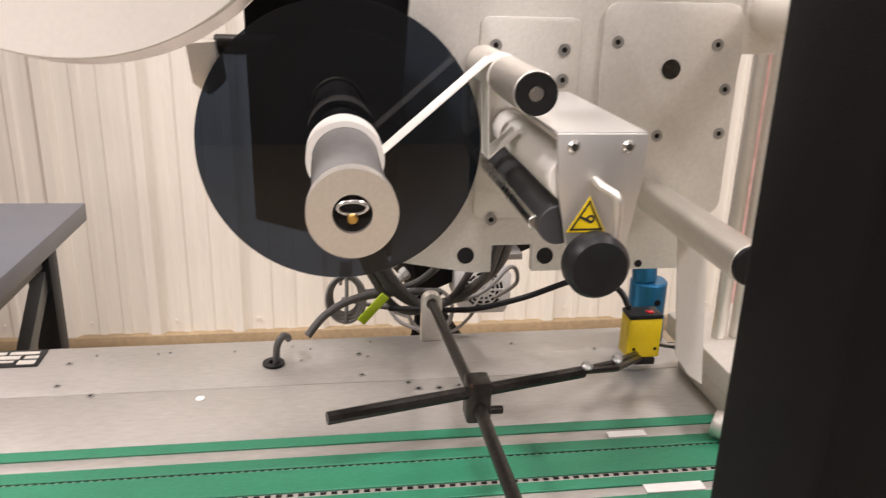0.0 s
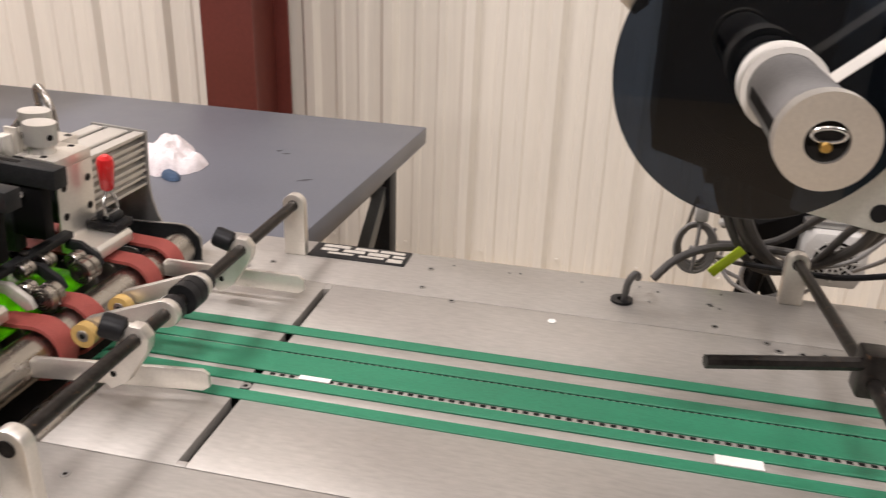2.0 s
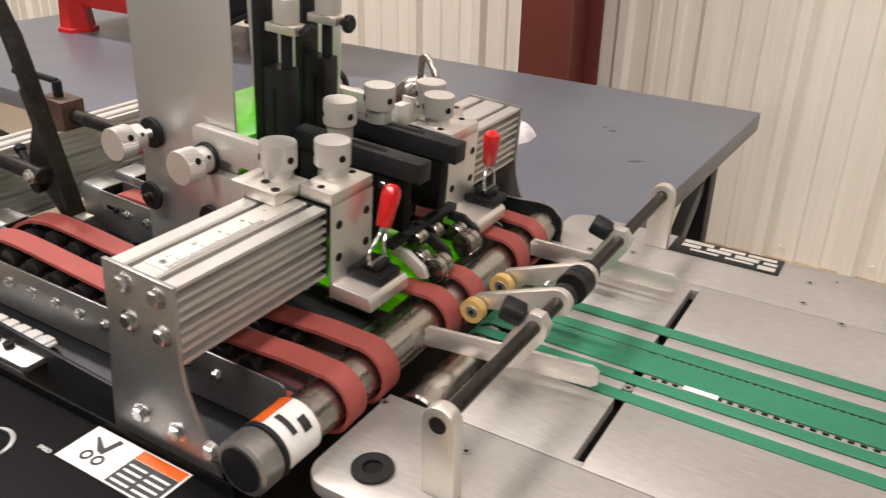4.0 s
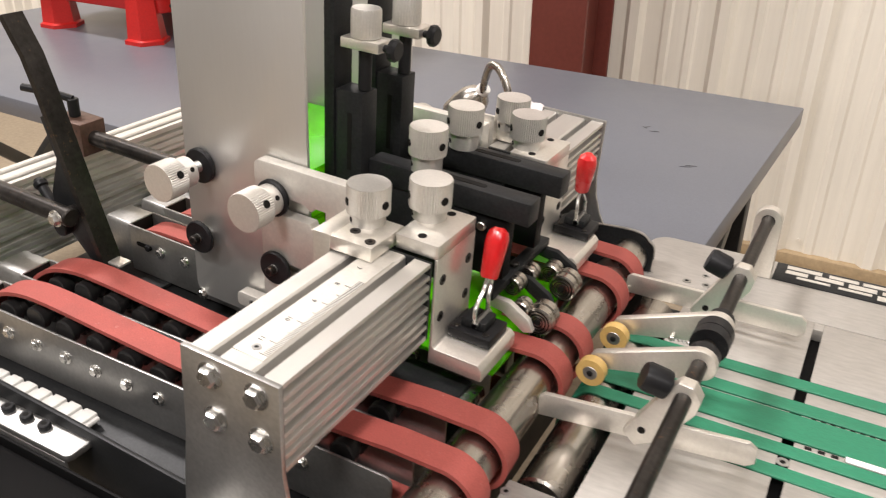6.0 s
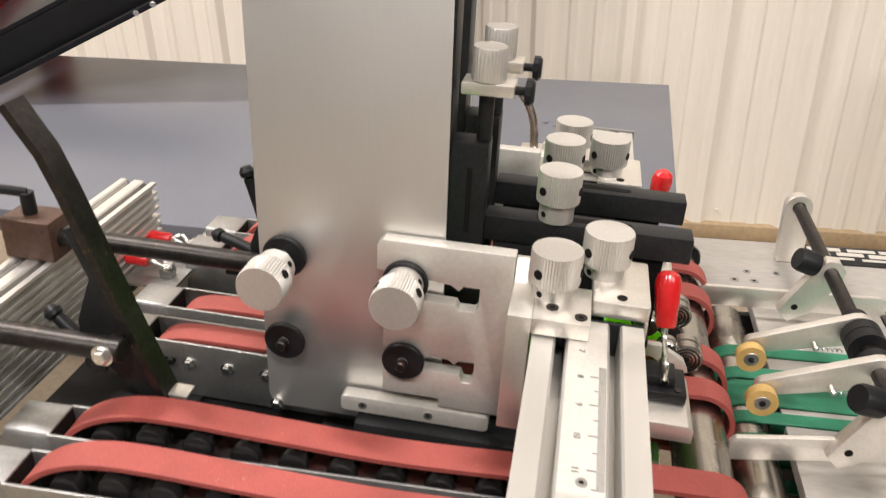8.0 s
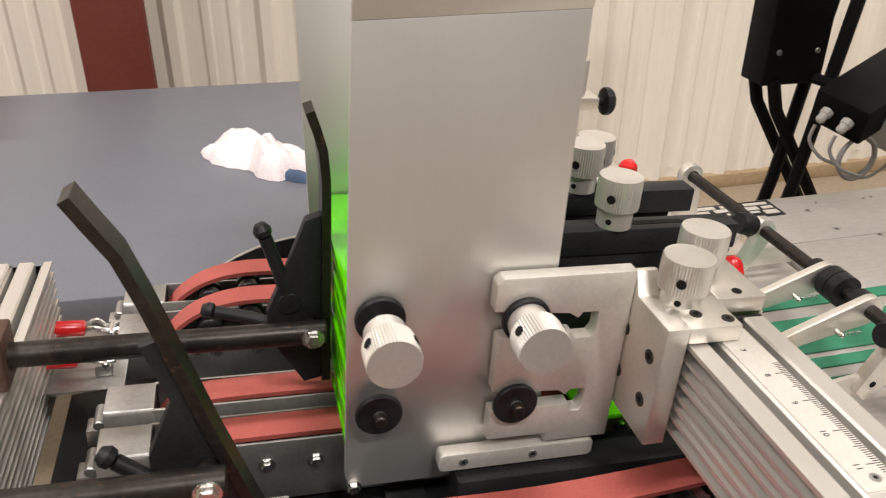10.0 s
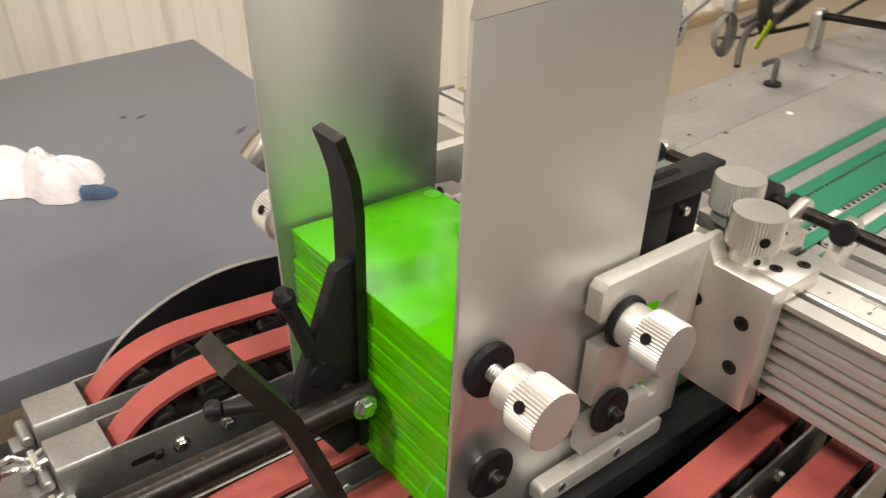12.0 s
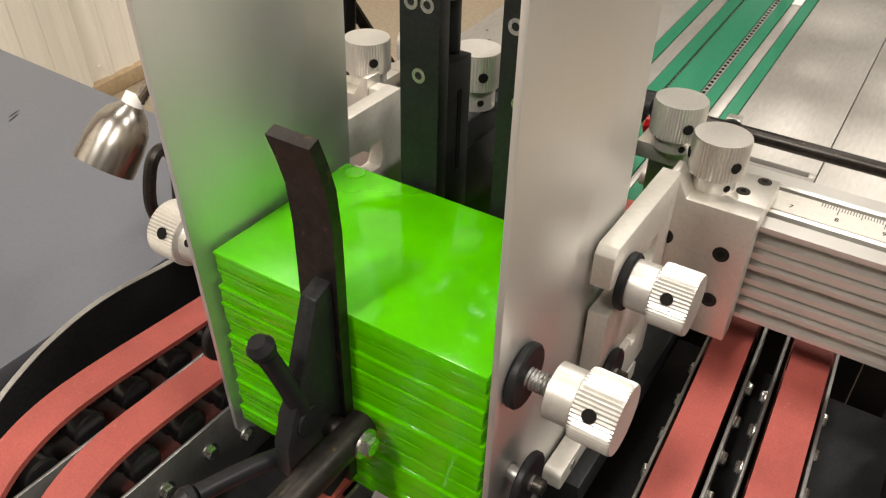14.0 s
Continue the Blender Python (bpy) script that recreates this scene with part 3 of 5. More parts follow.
part("base_box", box(-1.435, -0.945, 0.948, 1.418, 0.66, 0.826, 0.004), M_powder, ff, "black feeder base box")
part("base_plate", box(-1.438, -0.942, 0.946, 1.420, 0.8265, 0.832, 0.001), M_blackox, ff)
ROX, ROZ = -0.905, 0.884
part("exit_roller", cyl((ROX, 0.955, ROZ), (0, 1, 0), 0.0205, 0.466, 48, 0.002), M_chrome, ff, "polished steel exit roller")
part("bearing_housing", lathe([(0.021, 0), (0.0238, 0.002), (0.0238, 0.020), (0.0225, 0.0225)], (ROX, 0.9135, ROZ), (0, 1, 0), 40), M_steel, ff, "rounded steel bearing housing")
part("bearing_face", cyl((ROX, 0.9128, ROZ), (0, 1, 0), 0.0185, 0.0006, 32, 0), M_black, ff)
part("roller_cap", cyl((ROX, 0.937, ROZ), (0, 1, 0), 0.0245, 0.004, 40, 0.001), M_blackox, ff, "black bearing cap")
far_line = smooth_path([(-1.365, 0.80, 0), (-1.345, 0.845, 0), (-1.315, 0.880, 0), (-1.280, 0.900, 0), (-1.245, 0.910, 0), (-1.21, 0.9125, 0), (-1.16, 0.908, 0), (-1.06, 0.902, 0), (-0.96, 0.906, 0), (-0.905, 0.911, 0), (-0.888, 0.904, 0), (-0.880, 0.886, 0), (-0.884, 0.80, 0)], 4)
fp = part("side_plate", prism([(p.x, p.y) for p in far_line], "y", 1.423, 1.427, 0.0), M_blackox, ff, "black shaped side plate with a bright edge")
part("plate_edge", ribbon([(p.x, p.y + 0.0004) for p in far_line[4:-4]][::-1], 1.4228, 1.4272, 0.0012), M_steel, fp)
part("side_plate", prism([(-1.335, 0.80), (-0.97, 0.80), (-0.97, 0.862), (-1.335, 0.862)], "y", 0.940, 0.944, 0.0006), M_blackox, ff)
part("crossbar", box(-1.20, -1.17, 0.995, 1.410, 0.8325, 0.8375, 0.001), M_blackox, ff)
part("crossbar", box(-1.34, -1.31, 0.995, 1.410, 0.8325, 0.8375, 0.001), M_blackox, ff)
part("gate_sill", box(-1.16, -0.945, 1.100, 1.134, 0.862, 0.884, 0.002), M_blackox, ff, "black gate sill bar")
part("sill_tip", prism([(-0.9445, 0.864), (-0.931, 0.868), (-0.934, 0.884), (-0.9445, 0.883)], "y", 1.101, 1.133, 0.0008), M_bolt, ff, "bright steel tip")
part("support", box(-1.3, -0.98, 1.05, 1.33, 0.10, 0.66, 0.004), M_powder, ff)

M_idler = surface("dark_rubber_idler", (0.022, 0.021, 0.021), 0.32, 0.25, 200, 40, 0.25, 0.04, dirt=(0.09, 0.085, 0.08), dirt_at=0.66)
# (y of the belt's near edge, turn about z, held flat under the stack)
RAILS = ((0.986, 2.6, False), (1.034, 2.6, False), (1.159, 0.0, True), (1.207, 0.0, True), (1.308, 0.0, False), (1.356, 0.0, False))
HUMP = [(-1.368, 0.850, 0), (-1.359, 0.871, 0), (-1.345, 0.889, 0), (-1.325, 0.902, 0), (-1.298, 0.9090, 0), (-1.262, 0.9095, 0), (-1.20, 0.9055, 0), (-1.12, 0.901, 0), (-1.05, 0.902, 0), (-0.985, 0.9055, 0), (-0.945, 0.9085, 0)]
FLAT = [(-1.362, 0.856, 0), (-1.354, 0.872, 0), (-1.338, 0.8845, 0), (-1.30, 0.8885, 0), (-1.20, 0.8885, 0), (-1.05, 0.889, 0), (-0.98, 0.895, 0), (-0.94, 0.9055, 0)]


def belt_path(flat):
    """Outer line of a feed belt: out of the rail, along its top and round the exit roller."""
    path = [(p.x, p.y) for p in smooth_path(FLAT if flat else HUMP, 5)]
    path += [(ROX + 0.0245 * math.cos(radians(a)), ROZ + 0.0245 * math.sin(radians(a))) for a in range(96, -91, -9)]
    path += [(-1.0, ROZ - 0.0245), (-1.29, 0.848)]
    return path[::-1]


def belt_rail(by, turn, flat):
    """A folded steel rail with a closed tail, a row of idlers and its rubber belt."""
    global XF
    XF = TILT @ Matrix.Translation((-1.345, by, 0)) @ Matrix.Rotation(radians(turn), 4, "Z") @ Matrix.Translation((1.345, -by, 0))
    top = 0.891
    rail = thing("belt_rail", (-1.13, by, 0.852), "zinc plated belt rail with flat red rubber belt" if flat else "zinc plated belt rail with humped red rubber belt", "feed belt", "feed belts")
    line = belt_path(flat)
    part("belt", ribbon(line, by, by + 0.0235, 0.0042), M_red, rail, "red rubber feed belt")
    for yy in (by - 0.0055, by + 0.0268):
        part("side_cheek", prism(rounded(-1.362, -0.938, 0.838, top, 0.006, 3, "bc"), "y", yy, yy + 0.0022, 0.0004), M_steel, rail, "zinc plated side cheek")
    # closed tail: two folded sides, a top sheet and an end wall
    part("tail_cover", prism([(by - 0.0058, 0.846), (by - 0.0058, top - 0.003), (by - 0.0035, top + 0.0006), (by + 0.0272, top + 0.0006), (by + 0.0292, top - 0.003), (by + 0.0292, 0.846)], "x", -1.395, -1.3605, 0.0008), M_steel, rail, "folded steel tail cover")
    # dark sheet in place of the shade inside the tail's mouth
    part("opening", box(-1.3603, -1.3597, by - 0.002, by + 0.0255, 0.856, top - 0.0006, 0), M_hole, rail)
    part("hinge", cyl((-1.400, by + 0.001, 0.876), (0, 1, 0), 0.0042, 0.022, 14), M_steel, rail)
    part("tail_block", box(-1.410, -1.3955, by + 0.004, by + 0.02, 0.856, 0.870, 0.001), M_steel, rail)
    for k in range(11):
        x = -1.322 + 0.034 * k
        z = min((abs(px - x), pz) for px, pz in line if pz > ROZ)[1] - 0.0070 - 0.0108
        part("idler", lathe([(0.0095, 0), (0.0108, 0.001), (0.0108, 0.007), (0.0086, 0.0082), (0.0086, 0.0135), (0.0108, 0.0147), (0.0108, 0.0228), (0.0095, 0.0236)], (x, by, z), (0, 1, 0), 24), M_idler, rail)
        if k < 10:
            part("bolt", hexhead((x + 0.004, by - 0.0055, 0.871), (0, -1, 0), 0.0045, 0.004), M_bolt, rail)
            part("bolt", hexhead((x + 0.004, by + 0.029, 0.871), (0, 1, 0), 0.0045, 0.004), M_bolt, rail)
    part("slot", prism(rounded(-1.352, -1.330, 0.8695, 0.8745, 0.0024), "y", by - 0.0059, by - 0.0054), M_hole, rail)
    part("stud", cyl((-1.334, by - 0.0054, 0.872), (0, -1, 0), 0.0035, 0.004, 12), M_black, rail)
    XF = TILT


for rail_row in RAILS:
    belt_rail(*rail_row)


def extrusion(x0, x1, y0, y1, z0, z1):
    """A ribbed aluminium beam along y with two slots on top and rows of grooves down each side."""
    w, h = x1 - x0, z1 - z0
    n = max(3, round(h / 0.0095))

    def grooves(x, d):
        out = []
        for k in range(n):
            z = z0 + h * (k + 0.75) / (n + 0.5)
            e = 0.0024 if k % 3 else 0.0034
            deep = d * (1.0 if k % 3 else 1.9)
            out += [(x, z - e), (x - deep, z - e + 0.0006), (x - deep, z + e - 0.0006), (x, z + e)]
        return out
    pts = [(x0, z0), (x1, z0)] + grooves(x1, 0.0045) + [(x1, z1)]
    for x in (x0 + w * 0.74, x0 + w * 0.26):
        pts += [(x + 0.0046, z1), (x + 0.0032, z1 - 0.0014), (x + 0.0032, z1 - 0.024), (x - 0.0032, z1 - 0.024), (x - 0.0032, z1 - 0.0014), (x - 0.0046, z1)]
    pts += [(x0, z1)] + grooves(x0, -0.0045)[::-1]
    return prism(pts, "y", y0, y1)


PX0, PX1, PT, PB = -1.035, -0.967, 1.009, 0.943


def cross_beam(front):
    """The slotted beam that carries one side of the gate, with its end plate."""
    y0, y1 = (0.9235, 1.088) if front else (1.318, 1.455)
    b = thing("cross_beam", ((PX0 + PX1) / 2, (y0 + y1) / 2, 0.86), "slotted aluminium cross beam on a steel end plate", "beam", "feeder cross beams")
    part("beam", extrusion(PX0, PX1, y0, y1, PB, PT), M_ext, b, "slotted aluminium extrusion")
    # added black plate: blocks the slots' inner ends so that they stay dark
    part("slot_blocker", box(PX0, PX1, *((y1, y1 + 0.003) if front else (y0 - 0.003, y0)), PB, PT, 0.0004), M_blackox, b)
    ye = (0.919, 0.923) if front else (1.4555, 1.4595)
    plate = [(PX0 - 0.003, PT + 0.002), (PX1 + 0.002, PT + 0.002), (PX1 + 0.002, 0.945), (-0.962, 0.925), (-0.955, 0.905), (-0.945, 0.887), (-0.9365, 0.868), (-0.93, 0.835), (-0.928, 0.80), (-1.055, 0.80), (-1.047, 0.90), (-1.041, 0.945)]
    part("end_plate", prism(plate, "y", *ye, 0.0005), M_steel, b, "zinc plated steel end plate")
    d = (0, -1, 0) if front else (0, 1, 0)
    yb = ye[0] if front else ye[1]
    for bx, bz in ((-1.0155, 0.9985), (-0.981, 0.9985), (-1.0135, 0.967), (-0.979, 0.967), (-1.014, 0.880), (-0.974, 0.881), (-0.938, 0.881)):
        part("bolt", hexhead((bx, yb, bz), d, 0.0066, 0.0058), M_bolt, b)
    return b


beam = cross_beam(True)
cross_beam(False)
# inch scale on the front beam, numbered 5 to 11
scale = part("scale_strip", box(-1.0125, -0.9895, 0.935, 1.075, PT, PT + 0.0007, 0), M_cast, beam, "engraved inch scale strip")
YR9 = 1.003
for k in range(0, 90):
    yy = YR9 - (k - 22) * 0.0254 / 16
    if 0.938 < yy < 1.072:
        ln = 0.009 if (k - 22) % 16 == 0 else 0.0065 if (k - 22) % 8 == 0 else 0.0042
        part("tick", box(-0.9898 - ln, -0.9898, yy - 0.00022, yy + 0.00022, PT + 0.0007, PT + 0.0009, 0), M_ink, scale)


def lettering(text, size, m, material, parent, name="lettering", extrude=0.0001):
    cu = bpy.data.curves.new(name, "FONT")
    cu.body, cu.size, cu.extrude, cu.align_x, cu.align_y = text, size, extrude, "CENTER", "CENTER"
    tmp = bpy.data.objects.new(name, cu)
    scene.collection.objects.link(tmp)
    bpy.context.view_layer.update()
    me = bpy.data.meshes.new_from_object(tmp.evaluated_get(bpy.context.evaluated_depsgraph_get()))
    bpy.data.objects.remove(tmp)
    bm = bmesh.new()
    bm.from_mesh(me)
    bm.transform(m)
    return part(name, bm, material, parent, smooth=False)


for n_ in range(7, 12):
    lettering(str(n_), 0.0052, pose(-1.0045, YR9 - (n_ - 9) * 0.0254 - 0.0008, PT + 0.0008, 0, 0, -90), M_ink, scale, "numeral")
sock((-1.001, 0.943, PT + 0.0007), (0, 0, 1), 0.003, beam)


def slot_plate(y0, y1):
    """Bracket plate with two slots open to its upstream end."""
    pts = [(-1.145, 1.014), (-1.145, 1.033), (-1.141, 1.0372), (-1.052, 1.0372), (-1.052, 0.905), (-1.098, 0.905), (-1.098, 0.912), (-1.140, 0.912), (-1.140, 0.936),
           (-1.084, 0.936), (-1.082, 0.930), (-1.076, 0.930), (-1.074, 0.936), (-1.074, 0.948), (-1.085, 0.948), (-1.088, 0.944), (-1.093, 0.948), (-1.140, 0.952), (-1.140, 0.994),
           (-1.090, 0.994), (-1.088, 0.990), (-1.077, 0.990), (-1.074, 0.995), (-1.074, 1.009), (-1.085, 1.009), (-1.088, 1.005), (-1.094, 1.009)]
    return prism(pts, "y", y0, y1, 0.0007)


def guide_side(front):
    """One hopper wall with its bracket, clamp block and knobs."""
    s = -1 if front else 1
    yp = 1.1225 if front else 1.2945          # middle of the wall plate
    g = thing("hopper_side_guide", (-1.165, yp, 0.872), "brushed aluminium hopper side wall with ribbed clamp knobs", "hopper guide", "hopper side guides")
    xr = -1.098 if front else -1.116
    xt, xl = (-1.104, -1.235) if front else (-1.112, -1.250)     # upper corners
    zl, zr = 1.1865, 1.1955
    outline = rounded(-1.234, xr, 0.872, 1.190, 0.012, 5, "a")[:-2] + [(xt, zr), (xl, zl)]
    part("wall_plate", prism(outline, "y", yp - 0.0016, yp + 0.0016, 0.0004), M_brush, g, "brushed aluminium hopper wall")
    lean = 0.11 * math.sin(radians(14)) * s
    lip = bmesh.new()
    lo = [lip.verts.new(p) for p in ((xl, yp - 0.0016, zl + 0.0003), (xt, yp - 0.0016, zr + 0.0003), (xt, yp + 0.0016, zr + 0.0003), (xl, yp + 0.0016, zl + 0.0003))]
    hi = [lip.verts.new(p) for p in ((xl, yp - 0.0016 + lean, zl + 0.10), (xt, yp - 0.0016 + lean, zr + 0.10), (xt, yp + 0.0016 + lean, zr + 0.10), (xl, yp + 0.0016 + lean, zl + 0.10))]
    lip.faces.new(lo[::-1])
    lip.faces.new(hi)
    for k in range(4):
        lip.faces.new((lo[k], lo[(k + 1) % 4], hi[(k + 1) % 4], hi[k]))
    part("flared_lip", lip, M_brush, g, "outward bent upper lip")
    part("foot_bolt", hexhead((-1.228, yp - 0.0016, 0.872), (0, -1, 0), 0.0042, 0.004), M_bolt, g)

    def yy(d):
        return yp + s * d
    y0, y1 = sorted((yy(0.0035), yy(0.0145)))
    part("slot_bracket", slot_plate(y0, y1), M_cast, g, "aluminium bracket plate with two open slots")
    part("foot_bar", prism(rounded(-1.172, -1.06, 0.888, 0.902, 0.004), "y", y0, y1, 0.0007), M_cast, g)
    for bx in (-1.155, -1.105):
        sock((bx, y0 if front else y1, 0.895), (0, s, 0), 0.0032, g)
    for kx, d0, gap, dz, dd in ((-1.2145 if front else -1.2215, 0.002, 0.0125 if front else 0.0, 0.942, 0.006), (-1.1245, 0.0145, 0.0, 0.9432, 0.0108)):
        part("washer", cyl((kx, yy(d0), 1.0085), (0, s, 0), 0.0158, 0.005, 32, 0.001), M_black, g, "black phenolic washer")
        if gap:
            part("thread", tube([(kx, yy(d0 + 0.005 + 0.0009 * q), 1.0085) for q in range(16)], 0.0052, 14, 1, True, 0.14), M_steel, g, "threaded steel stem")
        knob((kx, yy(d0 + 0.005 + gap), 1.0085), (0, s, 0), g, 0.0165, 0.0205, 0.012, 0.5)
        part("stem", cyl((kx, yy(0.0016), dz), (0, s, 0), 0.0042, dd + 0.009, 16), M_steel, g)
        part("disc", cyl((kx, yy(dd + 0.004), dz), (0, s, 0), 0.0153, 0.0045, 32, 0.001), M_black, g, "black guide disc")
        st = part("stud", cyl((kx, yy(dd + 0.0085), dz), (0, s, 0), 0.0042, 0.007, 12), M_dsteel, g)
        part("bore", cyl((kx, yy(dd + 0.0156), dz), (0, s, 0), 0.0022, 0.0004, 6, 0), M_hole, st)
    # clamp blocks that ride on the cross beam; the rear pair stands further from its wall
    wall_off = 0.0 if front else 0.024
    if not front:
        y0, y1 = sorted((yy(0.0148), yy(0.031)))
        part("spacer", box(-1.0515, -1.040, y0, y1, 0.945, 1.03, 0.001), M_cast, g)

    def yy(d):
        return yp + s * (d + wall_off)
    def ys(a, b):
        return sorted((yy(a), yy(b)))
    blockA = [(yy(0.008), 1.036), (yy(0.012), 1.036), (yy(0.020), 1.0215), (yy(0.060), 1.0215), (yy(0.060), 0.934), (yy(0.008), 0.934)]
    bA = part("clamp_block", prism(blockA, "x", -1.0515, -1.0365, 0.0008), M_alu, g, "milled aluminium clamp block")
    top = part("clamp_top", prism([(-1.0365, yy(0.016)), (-1.001, yy(0.016)), (-1.001, yy(0.060)), (-1.0365, yy(0.060))], "z", 1.0102, 1.0215, 0.0008), M_alu, g)
    for d_, w_ in ((0.013, 0.9935), (0.046, 0.9935), (0.046, 0.9604), (0.013, 0.9604)):
        sock((-1.0515, yy(d_), w_), (-1, 0, 0), 0.0048, bA, M_dsteel)
    for ex, ed in ((-1.025, 0.0445), (-1.031, 0.0205), (-1.007, 0.052)):
        sock((ex, yy(ed), 1.0215), (0, 0, 1), 0.004, top, M_dsteel)
    knob((-1.026, yy(0.0265), 1.0215), (0, 0, 1), g, 0.0165, 0.0235, 0.008, 0.9)
    knob((-0.994, yy(-0.0085), 1.0215), (0, 0, 1), g, 0.0165, 0.0235, 0.008, 0.7)
    b0, b1 = ys(-0.030, 0.030)
    part("gate_block", prism(rounded(-1.0005, -0.964, min(b0, b1), max(b0, b1), 0.002, 2), "z", 1.0102, 1.0215, 0.0008), M_alu, g, "milled aluminium gate block")
    bb = part("gate_cheek", prism([(-0.9665, 1.0102), (-0.964, 1.0102), (-0.964, 0.936), (-0.962, 0.934), (-0.925, 0.934), (-0.921, 0.930), (-0.921, 0.920), (-0.9665, 0.920)], "y", min(b0, b1), max(b0, b1), 0.0008), M_alu, g, "milled aluminium gate cheek with foot")
    for d_, w_ in ((0.020, 0.990), (-0.020, 0.990), (0.020, 0.958), (-0.020, 0.958)):
        sock((-0.964, yy(d_), w_), (1, 0, 0), 0.0042, bb, M_dsteel)
    for dy in (-0.022, 0.022):
        part("screw", cyl((-0.982, yy(dy), 1.0215), (0, 0, 1), 0.0034, 0.0005, 14, 0), M_hole, bb)
    # toggle clamp with a red grip
    ty = 1.143 if front else 1.344
    lean = (-0.003, 0.018, 0.036) if front else (0.003, -0.005, 0.04)
    by_ = ty - 0.012 if front else ty
    part("clamp_base", box(-0.9625, -0.926, by_ - 0.017, by_ + 0.015, 0.9345, 0.943, 0.001), M_black, g, "black toggle clamp base")
    part("clamp_bridge", box(-0.955, -0.934, by_ - 0.010, by_ + 0.010, 0.943, 0.951, 0.0015), M_blackox, g)
    for sy in (-1, 1):
        part("clamp_link", tube([(-0.942, by_ + sy * 0.011, 0.948), (-0.943, by_ + sy * 0.011, 0.962), (-0.945, ty + sy * 0.006, 0.972), (-0.945, ty + sy * 0.002, 0.980)], 0.0018, 8), M_bolt, g, "bent chrome clamp wire")
        part("clamp_pin", cyl((-0.942, by_ + sy * 0.013, 0.949), (0, -sy, 0), 0.0030, 0.026, 12), M_steel, g)
    for sx in (-0.957, -0.932):
        part("screw", cyl((sx, by_ - 0.012, 0.943), (0, 0, 1), 0.0026, 0.0012, 12, 0.0003), M_dsteel, g)
    part("grip", lathe([(0.0062, 0), (0.0072, 0.0015), (0.0092, 0.027), (0.0092, 0.032), (0.0078, 0.037), (0.004, 0.040)], (-0.945, ty, 0.978), lean, 28), M_redgrip, g, "red vinyl toggle grip")
    return g


guide_side(True)
guide_side(False)

# ---- ball bearing pressure rollers under the gate ----
pu = thing("pressure_roller_unit", (-0.93, 1.22, 0.90), "row of oily ball bearing pressure rollers under the gate", "roller unit")
for bx, by, bz, r, w in ((-0.9205, 1.262, 0.9215, 0.0128, 0.020), (-0.9170, 1.200, 0.9215, 0.0128, 0.020), (-0.9490, 1.211, 0.938, 0.0085, 0.016), (-0.9380, 1.272, 0.925, 0.0090, 0.016), (-0.9330, 1.193, 0.929, 0.0080, 0.014), (-0.9480, 1.240, 0.935, 0.0085, 0.014)):
    br = part("bearing", lathe([(r * 0.86, 0), (r, 0.0012), (r, w * 0.42), (r * 0.86, w * 0.46), (r * 0.86, w * 0.54), (r, w * 0.58), (r, w - 0.0012), (r * 0.86, w)], (bx, by - w / 2, bz), (0, 1, 0), 36), M_chrome, pu, "oily ball bearing roller")
    for q in (0.84, 0.62, 0.40):
        part("race", ring((bx, by - w / 2 - 0.0002, bz), (0, -1, 0), r * q, r * (q - 0.09), 0.0005, 24), M_dsteel, br)
    part("axle", cyl((bx, by - w / 2 - 0.0012, bz), (0, 1, 0), r * 0.24, w + 0.004, 14), M_hole, br)
part("carrier", box(-0.962, -0.951, 1.170, 1.290, 0.940, 0.9475, 0.001), M_blackox, pu, "black carrier plate")
for cy_ in (1.181, 1.226, 1.286):
    part("arm", prism([(-0.958, 0.939), (-0.940, 0.939), (-0.921, 0.928), (-0.916, 0.918), (-0.924, 0.915), (-0.945, 0.928), (-0.958, 0.930)], "y", cy_ - 0.003, cy_ + 0.003, 0.0006), M_cast if cy_ < 1.2 else M_blackox, pu)
part("carrier_screw", cyl((-0.9565, 1.222, 0.9475), (0, 0, 1), 0.0042, 0.004, 14), M_dsteel, pu)

# ---- gate with its two uprights and slotted arms ----
gt = thing("gate_adjuster", (-1.08, 1.21, 0.90), "black slotted gate adjuster with two uprights and knobs", "gate")
